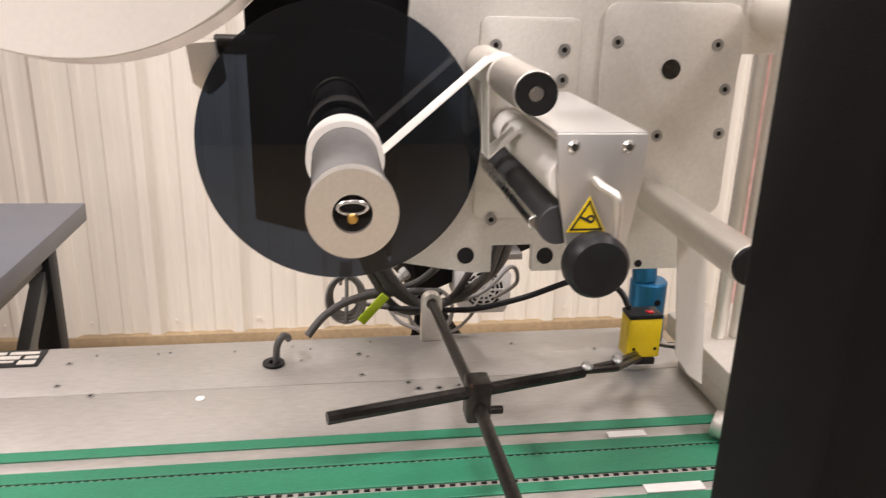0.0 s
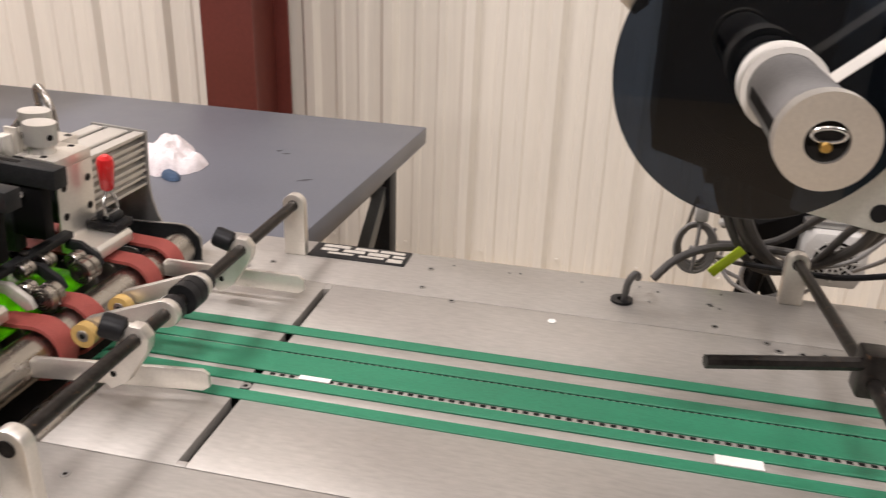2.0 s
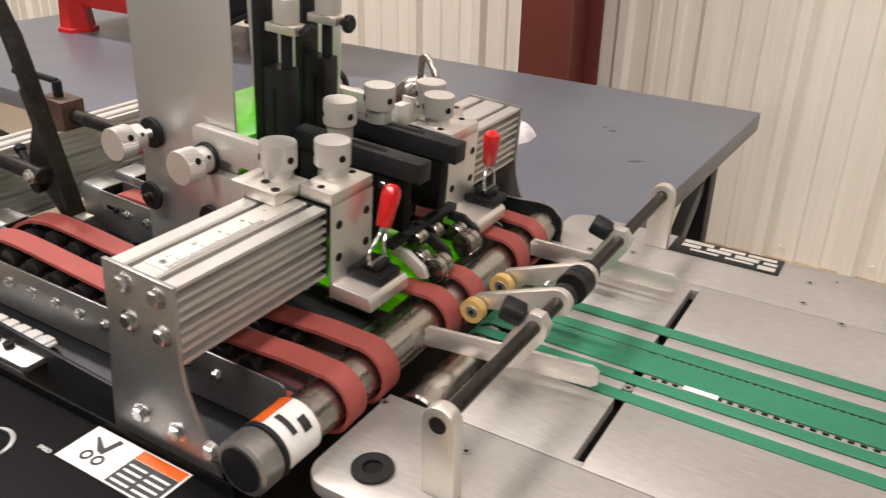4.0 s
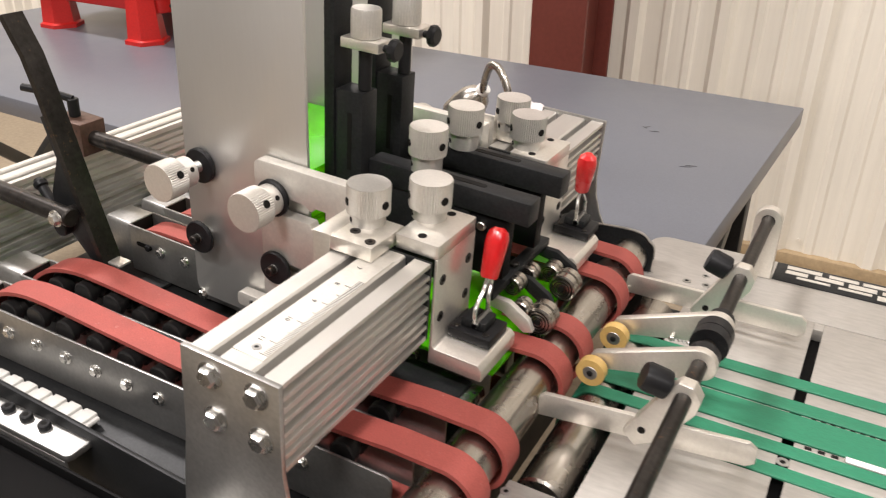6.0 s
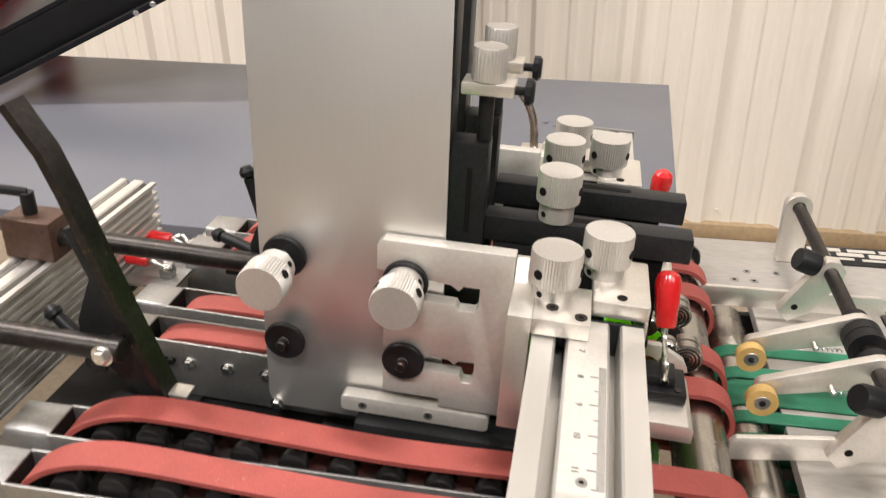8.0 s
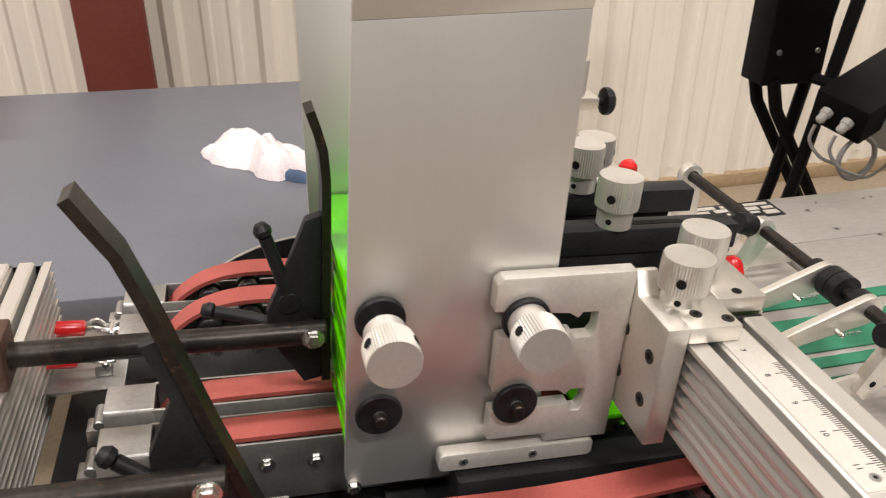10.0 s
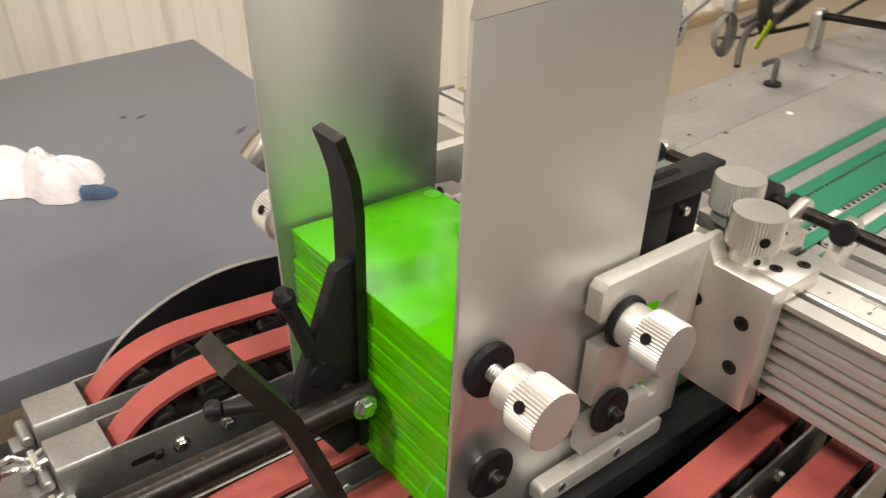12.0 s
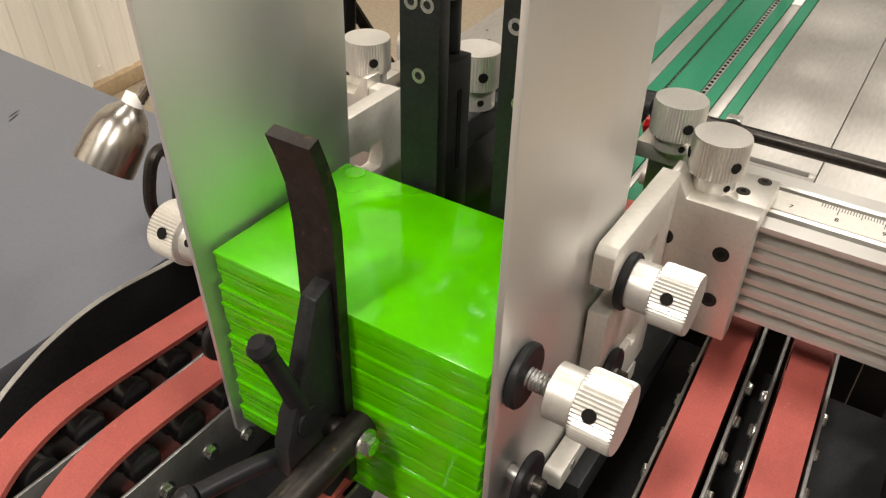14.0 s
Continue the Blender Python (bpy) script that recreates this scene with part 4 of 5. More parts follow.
for uy, front in ((1.179, True), (1.2395, False)):
    part("upright", prism([(uy - 0.0125, 0.92), (uy + 0.0125, 0.92), (uy + 0.0125, 1.32), (uy - 0.0125, 1.32)], "x", -1.1185, -1.1085, 0.0006), M_blackox, gt, "black gate upright")
    part("slide", box(-1.1085, -1.082, uy - 0.011, uy + 0.011, 0.93, 1.088, 0.001), M_blackox, gt, "black slide block")
    part("slide_slot", box(-1.096, -1.092, uy - 0.0114, uy - 0.0108, 1.02, 1.07, 0), M_hole, gt)
    for w_ in (1.0844, 1.1234, 1.20):
        for dy in ((0,) if w_ < 1.1 else (-0.005, 0.005)):
            sc = part("screw", ring((-1.1185, uy + dy, w_), (-1, 0, 0), 0.0042, 0.0022, 0.0005, 16), M_bolt, gt)
    part("adjust_rod", cyl((-1.087, uy, 1.088), (0, 0, 1), 0.0055, 0.035, 16), M_black, gt)
    part("rod_plate", box(-1.104, -1.068, uy - 0.011, uy + 0.011, 1.1225, 1.131, 0.001), M_alu, gt, "aluminium rod plate")
    part("rod_knob", lathe([(0.0118, 0), (0.0122, 0.001), (0.0122, 0.021), (0.0112, 0.0225)], (-1.087, uy, 1.1315), (0, 0, 1), 64, (1, 2)), M_knob, gt, "ribbed aluminium knob")
    part("lock_knob", lathe([(0.003, 0), (0.003, 0.006), (0.009, 0.007), (0.009, 0.011), (0.007, 0.013)], (-1.068, uy - 0.002, 1.126), (1, 0, 0), 10), M_black, gt, "black locking knob")
    au = 1.189 if front else 1.254          # middle of the arm
    ay0, ay1 = au - 0.010, au + 0.010
    part("slotted_arm", box(-1.082, -0.932, ay0, ay1, 1.010, 1.030, 0.0012), M_blackox, gt, "black slotted gate arm")
    part("arm_slot", prism(rounded(-1.045, -0.975, au - 0.003, au + 0.003, 0.0028), "z", 1.0299, 1.0304), M_hole, gt)
    knob((-1.031, au, 1.030), (0, 0, 1), gt, 0.0160, 0.0245, 0.0135, 0.8)
    part("gate_finger", box(-1.075, -0.985, au - 0.008, au + 0.008, 0.935, 1.0095, 0.001), M_blackox, gt)
    part("gate_pad", box(-0.985, -0.95, au - 0.007, au + 0.007, 0.955, 1.0095, 0.001), M_powder, gt)
    part("hinge_pin", cyl((-0.972, au - 0.012, 1.0), (0, 1, 0), 0.004, 0.024, 12), M_bolt, gt)

# ---- stack of neon green acrylic cases ----
LAY = 11
for k in range(LAY):
    z0 = 0.8921 + k * 0.01135
    dx, dy = 0.0006 * math.sin(k * 2.3), 0.0008 * math.cos(k * 1.7)
    c = thing("acrylic_case", (-1.178, 1.206, z0), "neon green acrylic case in a neat stack", "plastic case", "stack of green cases")
    part("tray", box(-1.2316 + dx, -1.1224 + dx, 1.1275 + dy, 1.2885 + dy, z0, z0 + 0.0084, 0.0005), M_neon, c)
    part("lid", box(-1.2322 + dx, -1.1218 + dx, 1.1268 + dy, 1.2892 + dy, z0 + 0.0085, z0 + 0.0112, 0.0004), M_neon, c)
    part("lid_notch", cyl((-1.128 + dx, 1.278 + dy, z0 + 0.0112), (0, 0, 1), 0.006, 0.0002, 20, 0), M_neon, c)
part_case = thing("acrylic_case", (-0.96, 1.15, 0.902), "neon green acrylic case fed half under the gate", "plastic case")
part("tray", box(-1.06, -0.926, 1.128, 1.284, 0.9005, 0.9045, 0.0008), M_neon, part_case)

# ---- back-stop arms on round rods ----
def back_stop(bar_pts, by, width, nx, ny, rod_len, levers):
    """A bent flat bar with a black cheek, clamped on a rod along x, with black levers."""
    b = thing("back_stop", (nx, ny, 0.93), "dark steel bent back-stop bar on a round rod", "back stop", "back stops")
    bm = bmesh.new()
    rows, th = [], 0.0062
    for i, (x, z) in enumerate(bar_pts):
        a, c = bar_pts[max(i - 1, 0)], bar_pts[min(i + 1, len(bar_pts) - 1)]
        d = Vector((c[0] - a[0], c[1] - a[1])).normalized()
        n = Vector((-d.y, d.x)) * (th / 2)
        rows.append([bm.verts.new(p) for p in ((x + n.x, by, z + n.y), (x + n.x, by + width, z + n.y), (x - n.x, by + width, z - n.y), (x - n.x, by, z - n.y))])
    for r0, r1 in zip(rows, rows[1:]):
        for k in range(4):
            bm.faces.new((r0[k], r0[(k + 1) % 4], r1[(k + 1) % 4], r1[k]))
    bm.faces.new(rows[0][::-1])
    bm.faces.new(rows[-1])
    bmesh.ops.bevel(bm, geom=[e for e in bm.edges if e.is_manifold and e.calc_face_angle(0) > 0.8], offset=0.0008, segments=2, affect="EDGES")
    part("stop_bar", bm, M_dsteel, b, "bent dark steel stop bar")
    low = bar_pts[-1][0]
    mid = bar_pts[-3][0]
    cheek = [(mid - 0.014, 1.036), (mid - 0.003, 1.040), (low - 0.003, 0.906), (low - 0.016, 0.903), (nx - 0.030, 0.945), (nx - 0.030, 0.965), (nx - 0.016, 1.0)]
    part("side_cheek", prism(cheek, "y", by + 0.003, by + 0.012, 0.0008), M_blackox, b, "black side cheek")
    part("rod", cyl((nx + 0.010, ny + 0.009, 0.955), (-1, 0, 0), 0.0085, rod_len, 24), M_dsteel, b, "round dark steel rod")
    part("boss", cyl((nx, ny + 0.010, 0.955), (0, 1, 0), 0.006, by - ny - 0.004, 16), M_dsteel, b)
    part("nut", hexhead((nx, ny + 0.0005, 0.955), (0, -1, 0), 0.0058, 0.005), M_bolt, b)
    part("foot_clip", box(low - 0.004, low + 0.016, by + 0.004, by + 0.018, 0.9085, 0.911, 0.0008), M_alu, b)
    for p0, p1, p2 in levers:
        lev = part("lever", tube([p0, p1, p2], 0.0048, 12), M_black, b, "black clamping lever")
        part("lever_boss", cyl((p0[0], p0[1] - 0.004, p0[2]), (0, 1, 0), 0.0085, 0.014, 16), M_black, lev)
        part("lever_tip", lathe([(0.003, 0), (0.006, 0.002), (0.0065, 0.006), (0.004, 0.010)], p2, Vector(p2) - Vector(p1), 14), M_black, lev)
    return b


back_stop([(-1.370, 1.1185), (-1.362, 1.105), (-1.3515, 1.088), (-1.342, 1.062), (-1.333, 1.034), (-1.314, 0.975), (-1.290, 0.906)], 1.0635, 0.019, -1.3185, 1.0445, 0.160,
          [((-1.335, 1.062, 0.935), (-1.347, 1.066, 0.948), (-1.366, 1.070, 0.962))])
back_stop([(-1.248, 1.1125), (-1.2435, 1.100), (-1.2395, 1.086), (-1.2375, 1.065), (-1.2372, 1.040), (-1.2372, 0.98), (-1.2372, 0.905)], 1.2005, 0.0225, -1.2485, 1.1815, 0.228,
          [((-1.263, 1.206, 0.972), (-1.270, 1.208, 0.998), (-1.278, 1.210, 1.022)), ((-1.262, 1.212, 0.944), (-1.285, 1.220, 0.950), (-1.314, 1.228, 0.954))])

# rear slotted beam that carries the rods
rb = thing("rod_beam", (-1.45, 1.2, 0.90), "slotted aluminium beam behind the hopper with rod clamps", "beam")
part("beam", extrusion(-1.484, -1.445, 0.95, 1.352, 0.845, 0.937), M_ext, rb, "slotted aluminium extrusion")
for cy in (1.052, 1.190):
    part("rod_clamp", box(-1.487, -1.442, cy - 0.016, cy + 0.016, 0.9375, 0.974, 0.0015), M_brown, rb, "brown steel rod clamp")
    part("clamp_cap", cyl((-1.468, cy, 0.974), (0, 0, 1), 0.006, 0.02, 14), M_black, rb)
    part("clamp_lever", tube([(-1.468, cy, 0.993), (-1.490, cy - 0.01, 0.998), (-1.52, cy - 0.02, 1.0)], 0.0042, 10), M_black, rb)
knob((-1.487, 1.02, 0.935), (-1, 0, 0), rb, 0.0125, 0.016, 0.01)
part("latch_plate", box(-1.4448, -1.388, 1.262, 1.352, 0.866, 0.8695, 0.001), M_steel, rb, "zinc plated latch plate")
for cy in (1.284, 1.330):
    part("latch_grip", lathe([(0.0055, 0), (0.0068, 0.002), (0.0068, 0.022), (0.004, 0.025)], (-1.423, cy, 0.884), (-1, 0, 0.03), 24), M_redgrip, rb, "red vinyl latch grip")
    for dy in (-0.004, 0.004):
        part("latch_link", tube([(-1.424, cy + dy * 0.5, 0.884), (-1.415, cy + dy * 1.6, 0.887), (-1.406, cy + dy, 0.882), (-1.395, cy + dy * 1.4, 0.884)], 0.0022, 8), M_bolt, rb)
    part("latch_body", box(-1.411, -1.398, cy - 0.006, cy + 0.006, 0.8697, 0.879, 0.0012), M_steel, rb)
    part("latch_pin", cyl((-1.402, cy - 0.010, 0.882), (0, 1, 0), 0.0028, 0.020, 12), M_bolt, rb)
XF = Matrix.Identity(4)

# ---- cable chain and bracket between the rail and the console ----
cc = thing("cable_chain", (-1.27, 0.958, 0.838), "white plastic cable chain beside the belt rail", "cable chain")
for k in range(8):
    x = -1.350 + 0.0185 * k
    part("link", box(x, x + 0.0135, 0.9475, 0.9715, 0.8370, 0.8445, 0.0014), M_grey, cc)
    part("hinge_bar", cyl((x + 0.0155, 0.950, 0.8405), (0, 1, 0), 0.0022, 0.020, 8), M_grey, cc)
sb = thing("bracket_plate", (-1.25, 0.929, 0.845), "pale grey bracket plate with four black cap screws", "bracket")
part("plate", prism(rounded(-1.335, -1.175, 0.9185, 0.9455, 0.006), "z", 0.8455, 0.8515, 0.0008), M_steel, sb)
part("upstand", box(-1.33, -1.18, 0.9185, 0.9215, 0.790, 0.845, 0.001), M_steel, sb)
for x in (-1.285, -1.2618, -1.2396, -1.2180):
    cap_ = part("cap_screw", lathe([(0.0046, 0), (0.0050, 0.0006), (0.0050, 0.0046), (0.0044, 0.0052)], (x, 0.9325, 0.8515), (0, 0, 1), 20), M_black, sb, "black socket cap screw")
    part("bore", cyl((x, 0.9325, 0.8567), (0, 0, 1), 0.0024, 0.0003, 6, 0), M_hole, cap_)

# ---- control console in front of the feeder ----
XF = Matrix.Translation((0.047, -0.024, 0.04))
cs = thing("control_console", (-1.15, 0.87, 0.55), "black control console with speed knob and warning label", "console")
part("cabinet", box(-1.42, -0.925, 0.74, 0.936, 0.55, 0.80, 0.004), M_powder, cs, "black powder coated cabinet")
part("rear_lip", box(-1.42, -0.965, 0.9365, 0.9395, 0.78, 0.806, 0.001), M_powder, cs)
part("stand_leg", box(-1.30, -1.02, 0.80, 0.92, -0.04, 0.55, 0.004), M_powder, cs)
kb = part("speed_knob", lathe([(0.017, 0), (0.017, 0.002), (0.0135, 0.006), (0.0105, 0.008), (0.0100, 0.017), (0.0088, 0.018)], (-1.168, 0.872, 0.80), (0, 0, 1), 36), M_black, cs, "black speed knob")
part("knob_face", cyl((-1.168, 0.872, 0.8181), (0, 0, 1), 0.0085, 0.0006, 24, 0), M_bolt, kb)
part("knob_ring", ring((-1.168, 0.872, 0.80), (0, 0, 1), 0.021, 0.0172, 0.001), M_steel, cs)
lettering("SPEED", 0.0055, pose(-1.125, 0.893, 0.8002, 0, 0, 0), M_white, cs, "lettering")
wl = part("warning_label", box(-1.112, -1.004, 0.893, 0.934, 0.8001, 0.8006, 0), M_white, cs, "white, black and orange warning label")
part("dark_field", box(-1.056, -1.006, 0.8945, 0.9225, 0.8006, 0.8009, 0), M_ink, wl)
part("orange_band", box(-1.056, -1.006, 0.923, 0.9325, 0.8006, 0.8009, 0), M_oran, wl)
for r_ in range(4):
    for c_ in range(2):
        part("text_bar", box(-1.053 + c_ * 0.023, -1.034 + c_ * 0.024, 0.8975 + r_ * 0.006, 0.8995 + r_ * 0.006, 0.8009, 0.8011, 0), M_white, wl)
part("pictogram", ring((-1.091, 0.906, 0.8006), (0, 0, 1), 0.0055, 0.003, 0.0003), M_ink, wl)
part("pictogram", ring((-1.078, 0.906, 0.8006), (0, 0, 1), 0.0055, 0.003, 0.0003), M_ink, wl)
part("pictogram", prism([(-1.088, 0.913), (-1.081, 0.912), (-1.077, 0.930), (-1.082, 0.931), (-1.085, 0.918), (-1.100, 0.926), (-1.101, 0.924)], "z", 0.8006, 0.8009), M_ink, wl)
XF = TILT
def round_the_roller(r, a0, a1):
    step = 5 if a1 > a0 else -5
    return [(ROX + r * math.cos(radians(a)), ROZ + r * math.sin(radians(a))) for a in range(a0, a1, step)]


rl = part("roller_guard", cyl((ROX, 0.9415, ROZ), (0, 1, 0), 0.0232, 0.036, 48, 0.001), M_white, cs, "curved guard with a warning label")
part("orange_band", ribbon(round_the_roller(0.0236, 100, 151), 0.9415, 0.9755, 0.0003), M_oran, rl)
part("pictogram", ribbon(round_the_roller(0.0237, 40, 91), 0.950, 0.955, 0.0003), M_ink, rl)
part("pictogram", ribbon(round_the_roller(0.0237, 30, 61), 0.961, 0.969, 0.0003), M_ink, rl)
XF = Matrix.Identity(4)

# ---- label applicator head ----
la = thing("label_applicator", (-0.15, 1.30, 1.02), "aluminium label applicator head with black label reel", "label applicator")
main = [(-0.262, 1.035), (-0.189, 1.022), (-0.171, 1.022), (-0.171, 1.048), (-0.133, 1.048), (-0.133, 1.022), (0.009, 1.021), (0.009, 1.050), (0.033, 1.073), (0.047, 1.27), (0.053, 1.40), (-0.24, 1.40)]
mp = part("mounting_plate", prism(main, "y", 1.286, 1.296, 0.0008), M_cast, la, "pale anodised mounting plate")
part("cover_plate", prism(rounded(-0.085, 0.040, 1.075, 1.262, 0.014), "y", 1.2815, 1.2857, 0.0008), M_cast, la)
part("inset_plate", prism(rounded(-0.190, -0.104, 1.075, 1.248, 0.008), "y", 1.283, 1.2858, 0.0006), M_cast, la)
part("window", box(-0.158, -0.132, 1.145, 1.188, 1.2822, 1.2828, 0), M_hole, la)
for x, z, r in ((-0.195, 1.039, 0.0078), (-0.121, 1.037, 0.0078), (-0.030, 1.027, 0.0035)):
    part("plug", cyl((x, 1.286, z), (0, -1, 0), r, 0.0008, 20, 0), M_black, la)
part("plug", cyl((-0.022, 1.2812, 1.207), (0, -1, 0), 0.0085, 0.0008, 20, 0), M_dsteel, la)
for x, z in ((0.018, 1.228), (-0.072, 1.229), (0.030, 1.151), (-0.028, 1.149), (-0.118, 1.222), (-0.177, 1.225), (-0.174, 1.074), (-0.118, 1.197), (0.030, 1.19)):
    sock((x, 1.2814, z), (0, -1, 0), 0.0052, la)
part("rear_box", prism([(-0.382, 1.40), (-0.380, 1.072), (-0.262, 1.038), (-0.20, 1.045), (-0.20, 1.40)], "y", 1.300, 1.46, 0.002), M_powder, la, "black drive housing behind the reel")
part("hinge_block", prism([(-0.424, 1.224), (-0.402, 1.226), (-0.398, 1.192), (-0.408, 1.184), (-0.420, 1.194)], "y", 1.27, 1.31, 0.001), M_alu, la)
part("hinge_arm", cyl((-0.404, 1.29, 1.222), (1, 0, 0), 0.008, 0.05, 20), M_dsteel, la)
part("reel_disc", cyl((-0.306, 1.247, 1.149), (0, 1, 0), 0.113, 0.003, 96, 0.0006), M_smoke, la, "smoked acrylic reel disc")
part("back_disc", cyl((-0.30, 1.294, 1.16), (0, 1, 0), 0.075, 0.004, 64), M_black, la)
SX, SZ = -0.3045, 1.151
sp = part("spindle", cyl((SX, 1.062, SZ), (0, 1, 0), 0.0238, 0.184, 48), surface("grey_rubber_sleeve", (0.20, 0.195, 0.19), 0.5, 0.0, 300, 40, 0.15, 0.05), la, "grey rubber covered spindle")
part("groove", box(SX - 0.0240, SX - 0.0215, 1.07, 1.17, SZ - 0.004, SZ + 0.004, 0.0006), M_hole, sp)
cap = part("end_cap", ring((SX, 1.050, SZ), (0, 1, 0), 0.0265, 0.0115, 0.012, 64), M_alu, la, "turned aluminium end cap")
part("cap_bore", cyl((SX, 1.0535, SZ), (0, 1, 0), 0.0117, 0.004, 32, 0), M_hole, cap)
part("pull_ring", tube([(SX + 0.0085 * math.cos(a * 0.5236), 1.0495 - 0.003 * math.sin(a * 0.5236), SZ + 0.004 + 0.0045 * math.sin(a * 0.5236)) for a in range(13)], 0.0011, 8, 4), M_bolt, cap)
part("brass_pin", cyl((SX, 1.0495, SZ - 0.003), (0, 1, 0), 0.003, 0.006, 16), M_brass, cap)
part("paper_core", ring((SX, 1.185, SZ), (0, 1, 0), 0.0285, 0.0242, 0.030, 64), M_paper, la, "white liner wound on the core")


def strap(a, b, y0, y1, th=0.0007):
    d = (Vector(b) - Vector(a)).normalized()
    n = Vector((-d.y, d.x)) * th
    return prism([(a[0], a[1]), (b[0], b[1]), (b[0] + n.x, b[1] + n.y), (a[0] + n.x, a[1] + n.y)], "y", y0, y1)


part("liner_web", strap((SX + 0.0265, SZ + 0.002), (-0.199, 1.2225), 1.188, 1.214), M_paper, la, "white label liner")
part("liner_web", strap((-0.2015, 1.214), (-0.1985, 1.150), 1.188, 1.214), M_paper, la, "white label liner")
part("liner_web", strap((-0.1985, 1.150), (-0.176, 1.170), 1.188, 1.214), M_paper, la, "white label liner")
r1 = part("guide_roller", cyl((-0.187, 1.107, 1.211), (0, 1, 0), 0.0143, 0.176, 40), M_alu, la, "aluminium guide roller")
part("roller_end", ring((-0.187, 1.1045, 1.211), (0, 1, 0), 0.0138, 0.0055, 0.004), M_black, r1)
part("roller_pin", cyl((-0.187, 1.105, 1.211), (0, 1, 0), 0.0055, 0.004, 16), M_bolt, r1)
part("liner_web", ring((-0.187, 1.188, 1.211), (0, 1, 0), 0.0151, 0.0144, 0.026, 40), M_paper, r1)
part("guide_roller", cyl((-0.162, 1.10, 1.157), (0, 1, 0), 0.0150, 0.182, 40), M_paper, la, "white paper covered roller")
part("drive_roller", cyl((-0.168, 1.10, 1.126), (0, 1, 0), 0.0135, 0.182, 40), surface("dark_rubber_roller", (0.05, 0.05, 0.052), 0.45, 0.0, 300, 40, 0.15, 0.04), la, "dark rubber drive roller")
part("peel_rod", cyl((-0.181, 1.11, 1.125), (0, 1, 0), 0.0048, 0.17, 20), M_bolt, la, "thin steel peel rod")
part("tie_rod", cyl((-0.148, 1.10, 1.178), (0, 1, 0), 0.004, 0.18, 16), M_steel, la)
cov = part("nip_cover", prism([(-0.175, 1.188), (-0.115, 1.188), (-0.1165, 1.153), (-0.124, 1.108), (-0.160, 1.096), (-0.1715, 1.150)], "y", 1.093, 1.0965, 0.0006), M_brush, la, "folded aluminium nip cover")
part("cover_top", box(-0.175, -0.115, 1.0965, 1.27, 1.1865, 1.189, 0.0006), M_brush, la)
for x in (-0.164, -0.128):
    part("screw", lathe([(0.0042, 0), (0.0042, 0.001), (0.0025, 0.0026)], (x, 1.093, 1.180), (0, -1, 0), 18), M_bolt, cov)
part("cover_handle", tube([(-0.148, 1.094, 1.158), (-0.147, 1.080, 1.157), (-0.140, 1.072, 1.152), (-0.1385, 1.072, 1.140), (-0.1385, 1.072, 1.124)], 0.003, 12, 5), M_alu, cov, "bent aluminium handle")
part("cover_knob", lathe([(0.010, 0), (0.019, 0.002), (0.0212, 0.006), (0.0212, 0.016), (0.018, 0.021), (0.008, 0.0235)], (-0.150, 1.084, 1.108), (0, -1, 0), 48), M_black, cov, "round black hand knob")
sg = part("warning_sign", prism([(-0.1645, 1.1235), (-0.1385, 1.1235), (-0.1505, 1.1475)], "y", 1.0922, 1.0929, 0.0), M_yellow, cov, "yellow triangular pinch-point sign")
for a, b in (((-0.1625, 1.1250), (-0.1405, 1.1250)), ((-0.1405, 1.1250), (-0.1505, 1.1450)), ((-0.1505, 1.1450), (-0.1625, 1.1250))):
    part("sign_border", strap(a, b, 1.0918, 1.0922, 0.0011), M_ink, sg)
part("pictogram", ring((-0.149, 1.0922, 1.1325), (0, -1, 0), 0.0028, 0.0015, 0.0004, 20), M_ink, sg)
part("pictogram", prism([(-0.156, 1.1345), (-0.151, 1.1330), (-0.147, 1.1300), (-0.151, 1.1305), (-0.156, 1.1330)], "y", 1.0918, 1.0922), M_ink, sg)
pr = part("tension_roller", cyl((-0.027, 1.10, 1.094), (0, 1, 0), 0.0150, 0.182, 40), M_alu, la, "aluminium tension roller")
part("roller_end", cyl((-0.027, 1.097, 1.094), (0, 1, 0), 0.0145, 0.004, 32), M_black, pr)
part("upper_roller", cyl((0.062, 1.10, 1.255), (0, 1, 0), 0.019, 0.185, 40), M_alu, la)
part("roller_arm", box(0.040, 0.075, 1.283, 1.294, 1.22, 1.29, 0.002), M_cast, la)
part("film_web", prism([(-0.036, 1.085), (-0.010, 1.085), (0.004, 0.945), (-0.010, 0.955), (-0.024, 0.975)], "y", 1.199, 1.2003), M_paper, la, "white film web running down")

# big label supply roll above
sr = thing("supply_roll", (-0.475, 1.15, 1.22), "large white label roll between clear acrylic discs", "label roll")
part("roll", cyl((-0.475, 1.152, 1.379), (0, 1, 0), 0.155, 0.05, 128, 0.001), M_paper, sr, "wound white label roll")
part("disc", cyl((-0.478, 1.2035, 1.379), (0, 1, 0), 0.164, 0.003, 128, 0.0006), M_clear, sr, "clear acrylic flange disc")
part("axle", cyl((-0.475, 1.13, 1.379), (0, 1, 0), 0.02, 0.20, 24), M_steel, sr)
part("bracket_arm", box(-0.49, -0.22, 1.31, 1.33, 1.36, 1.40, 0.002), M_cast, sr)

# upright rods and film to the side of the head
ur = thing("film_unwind_frame", (0.11, 1.36, BZ), "aluminium rod frame with a pink printed film web", "frame")
for x in (0.098, 0.118):
    part("rod", cyl((x, 1.35, 0.915), (0, 0, 1), 0.0075, 0.50, 20), M_alu, ur)
part("base_block", box(0.07, 0.22, 1.25, 1.42, 0.890, 0.915, 0.002), M_cast, ur)
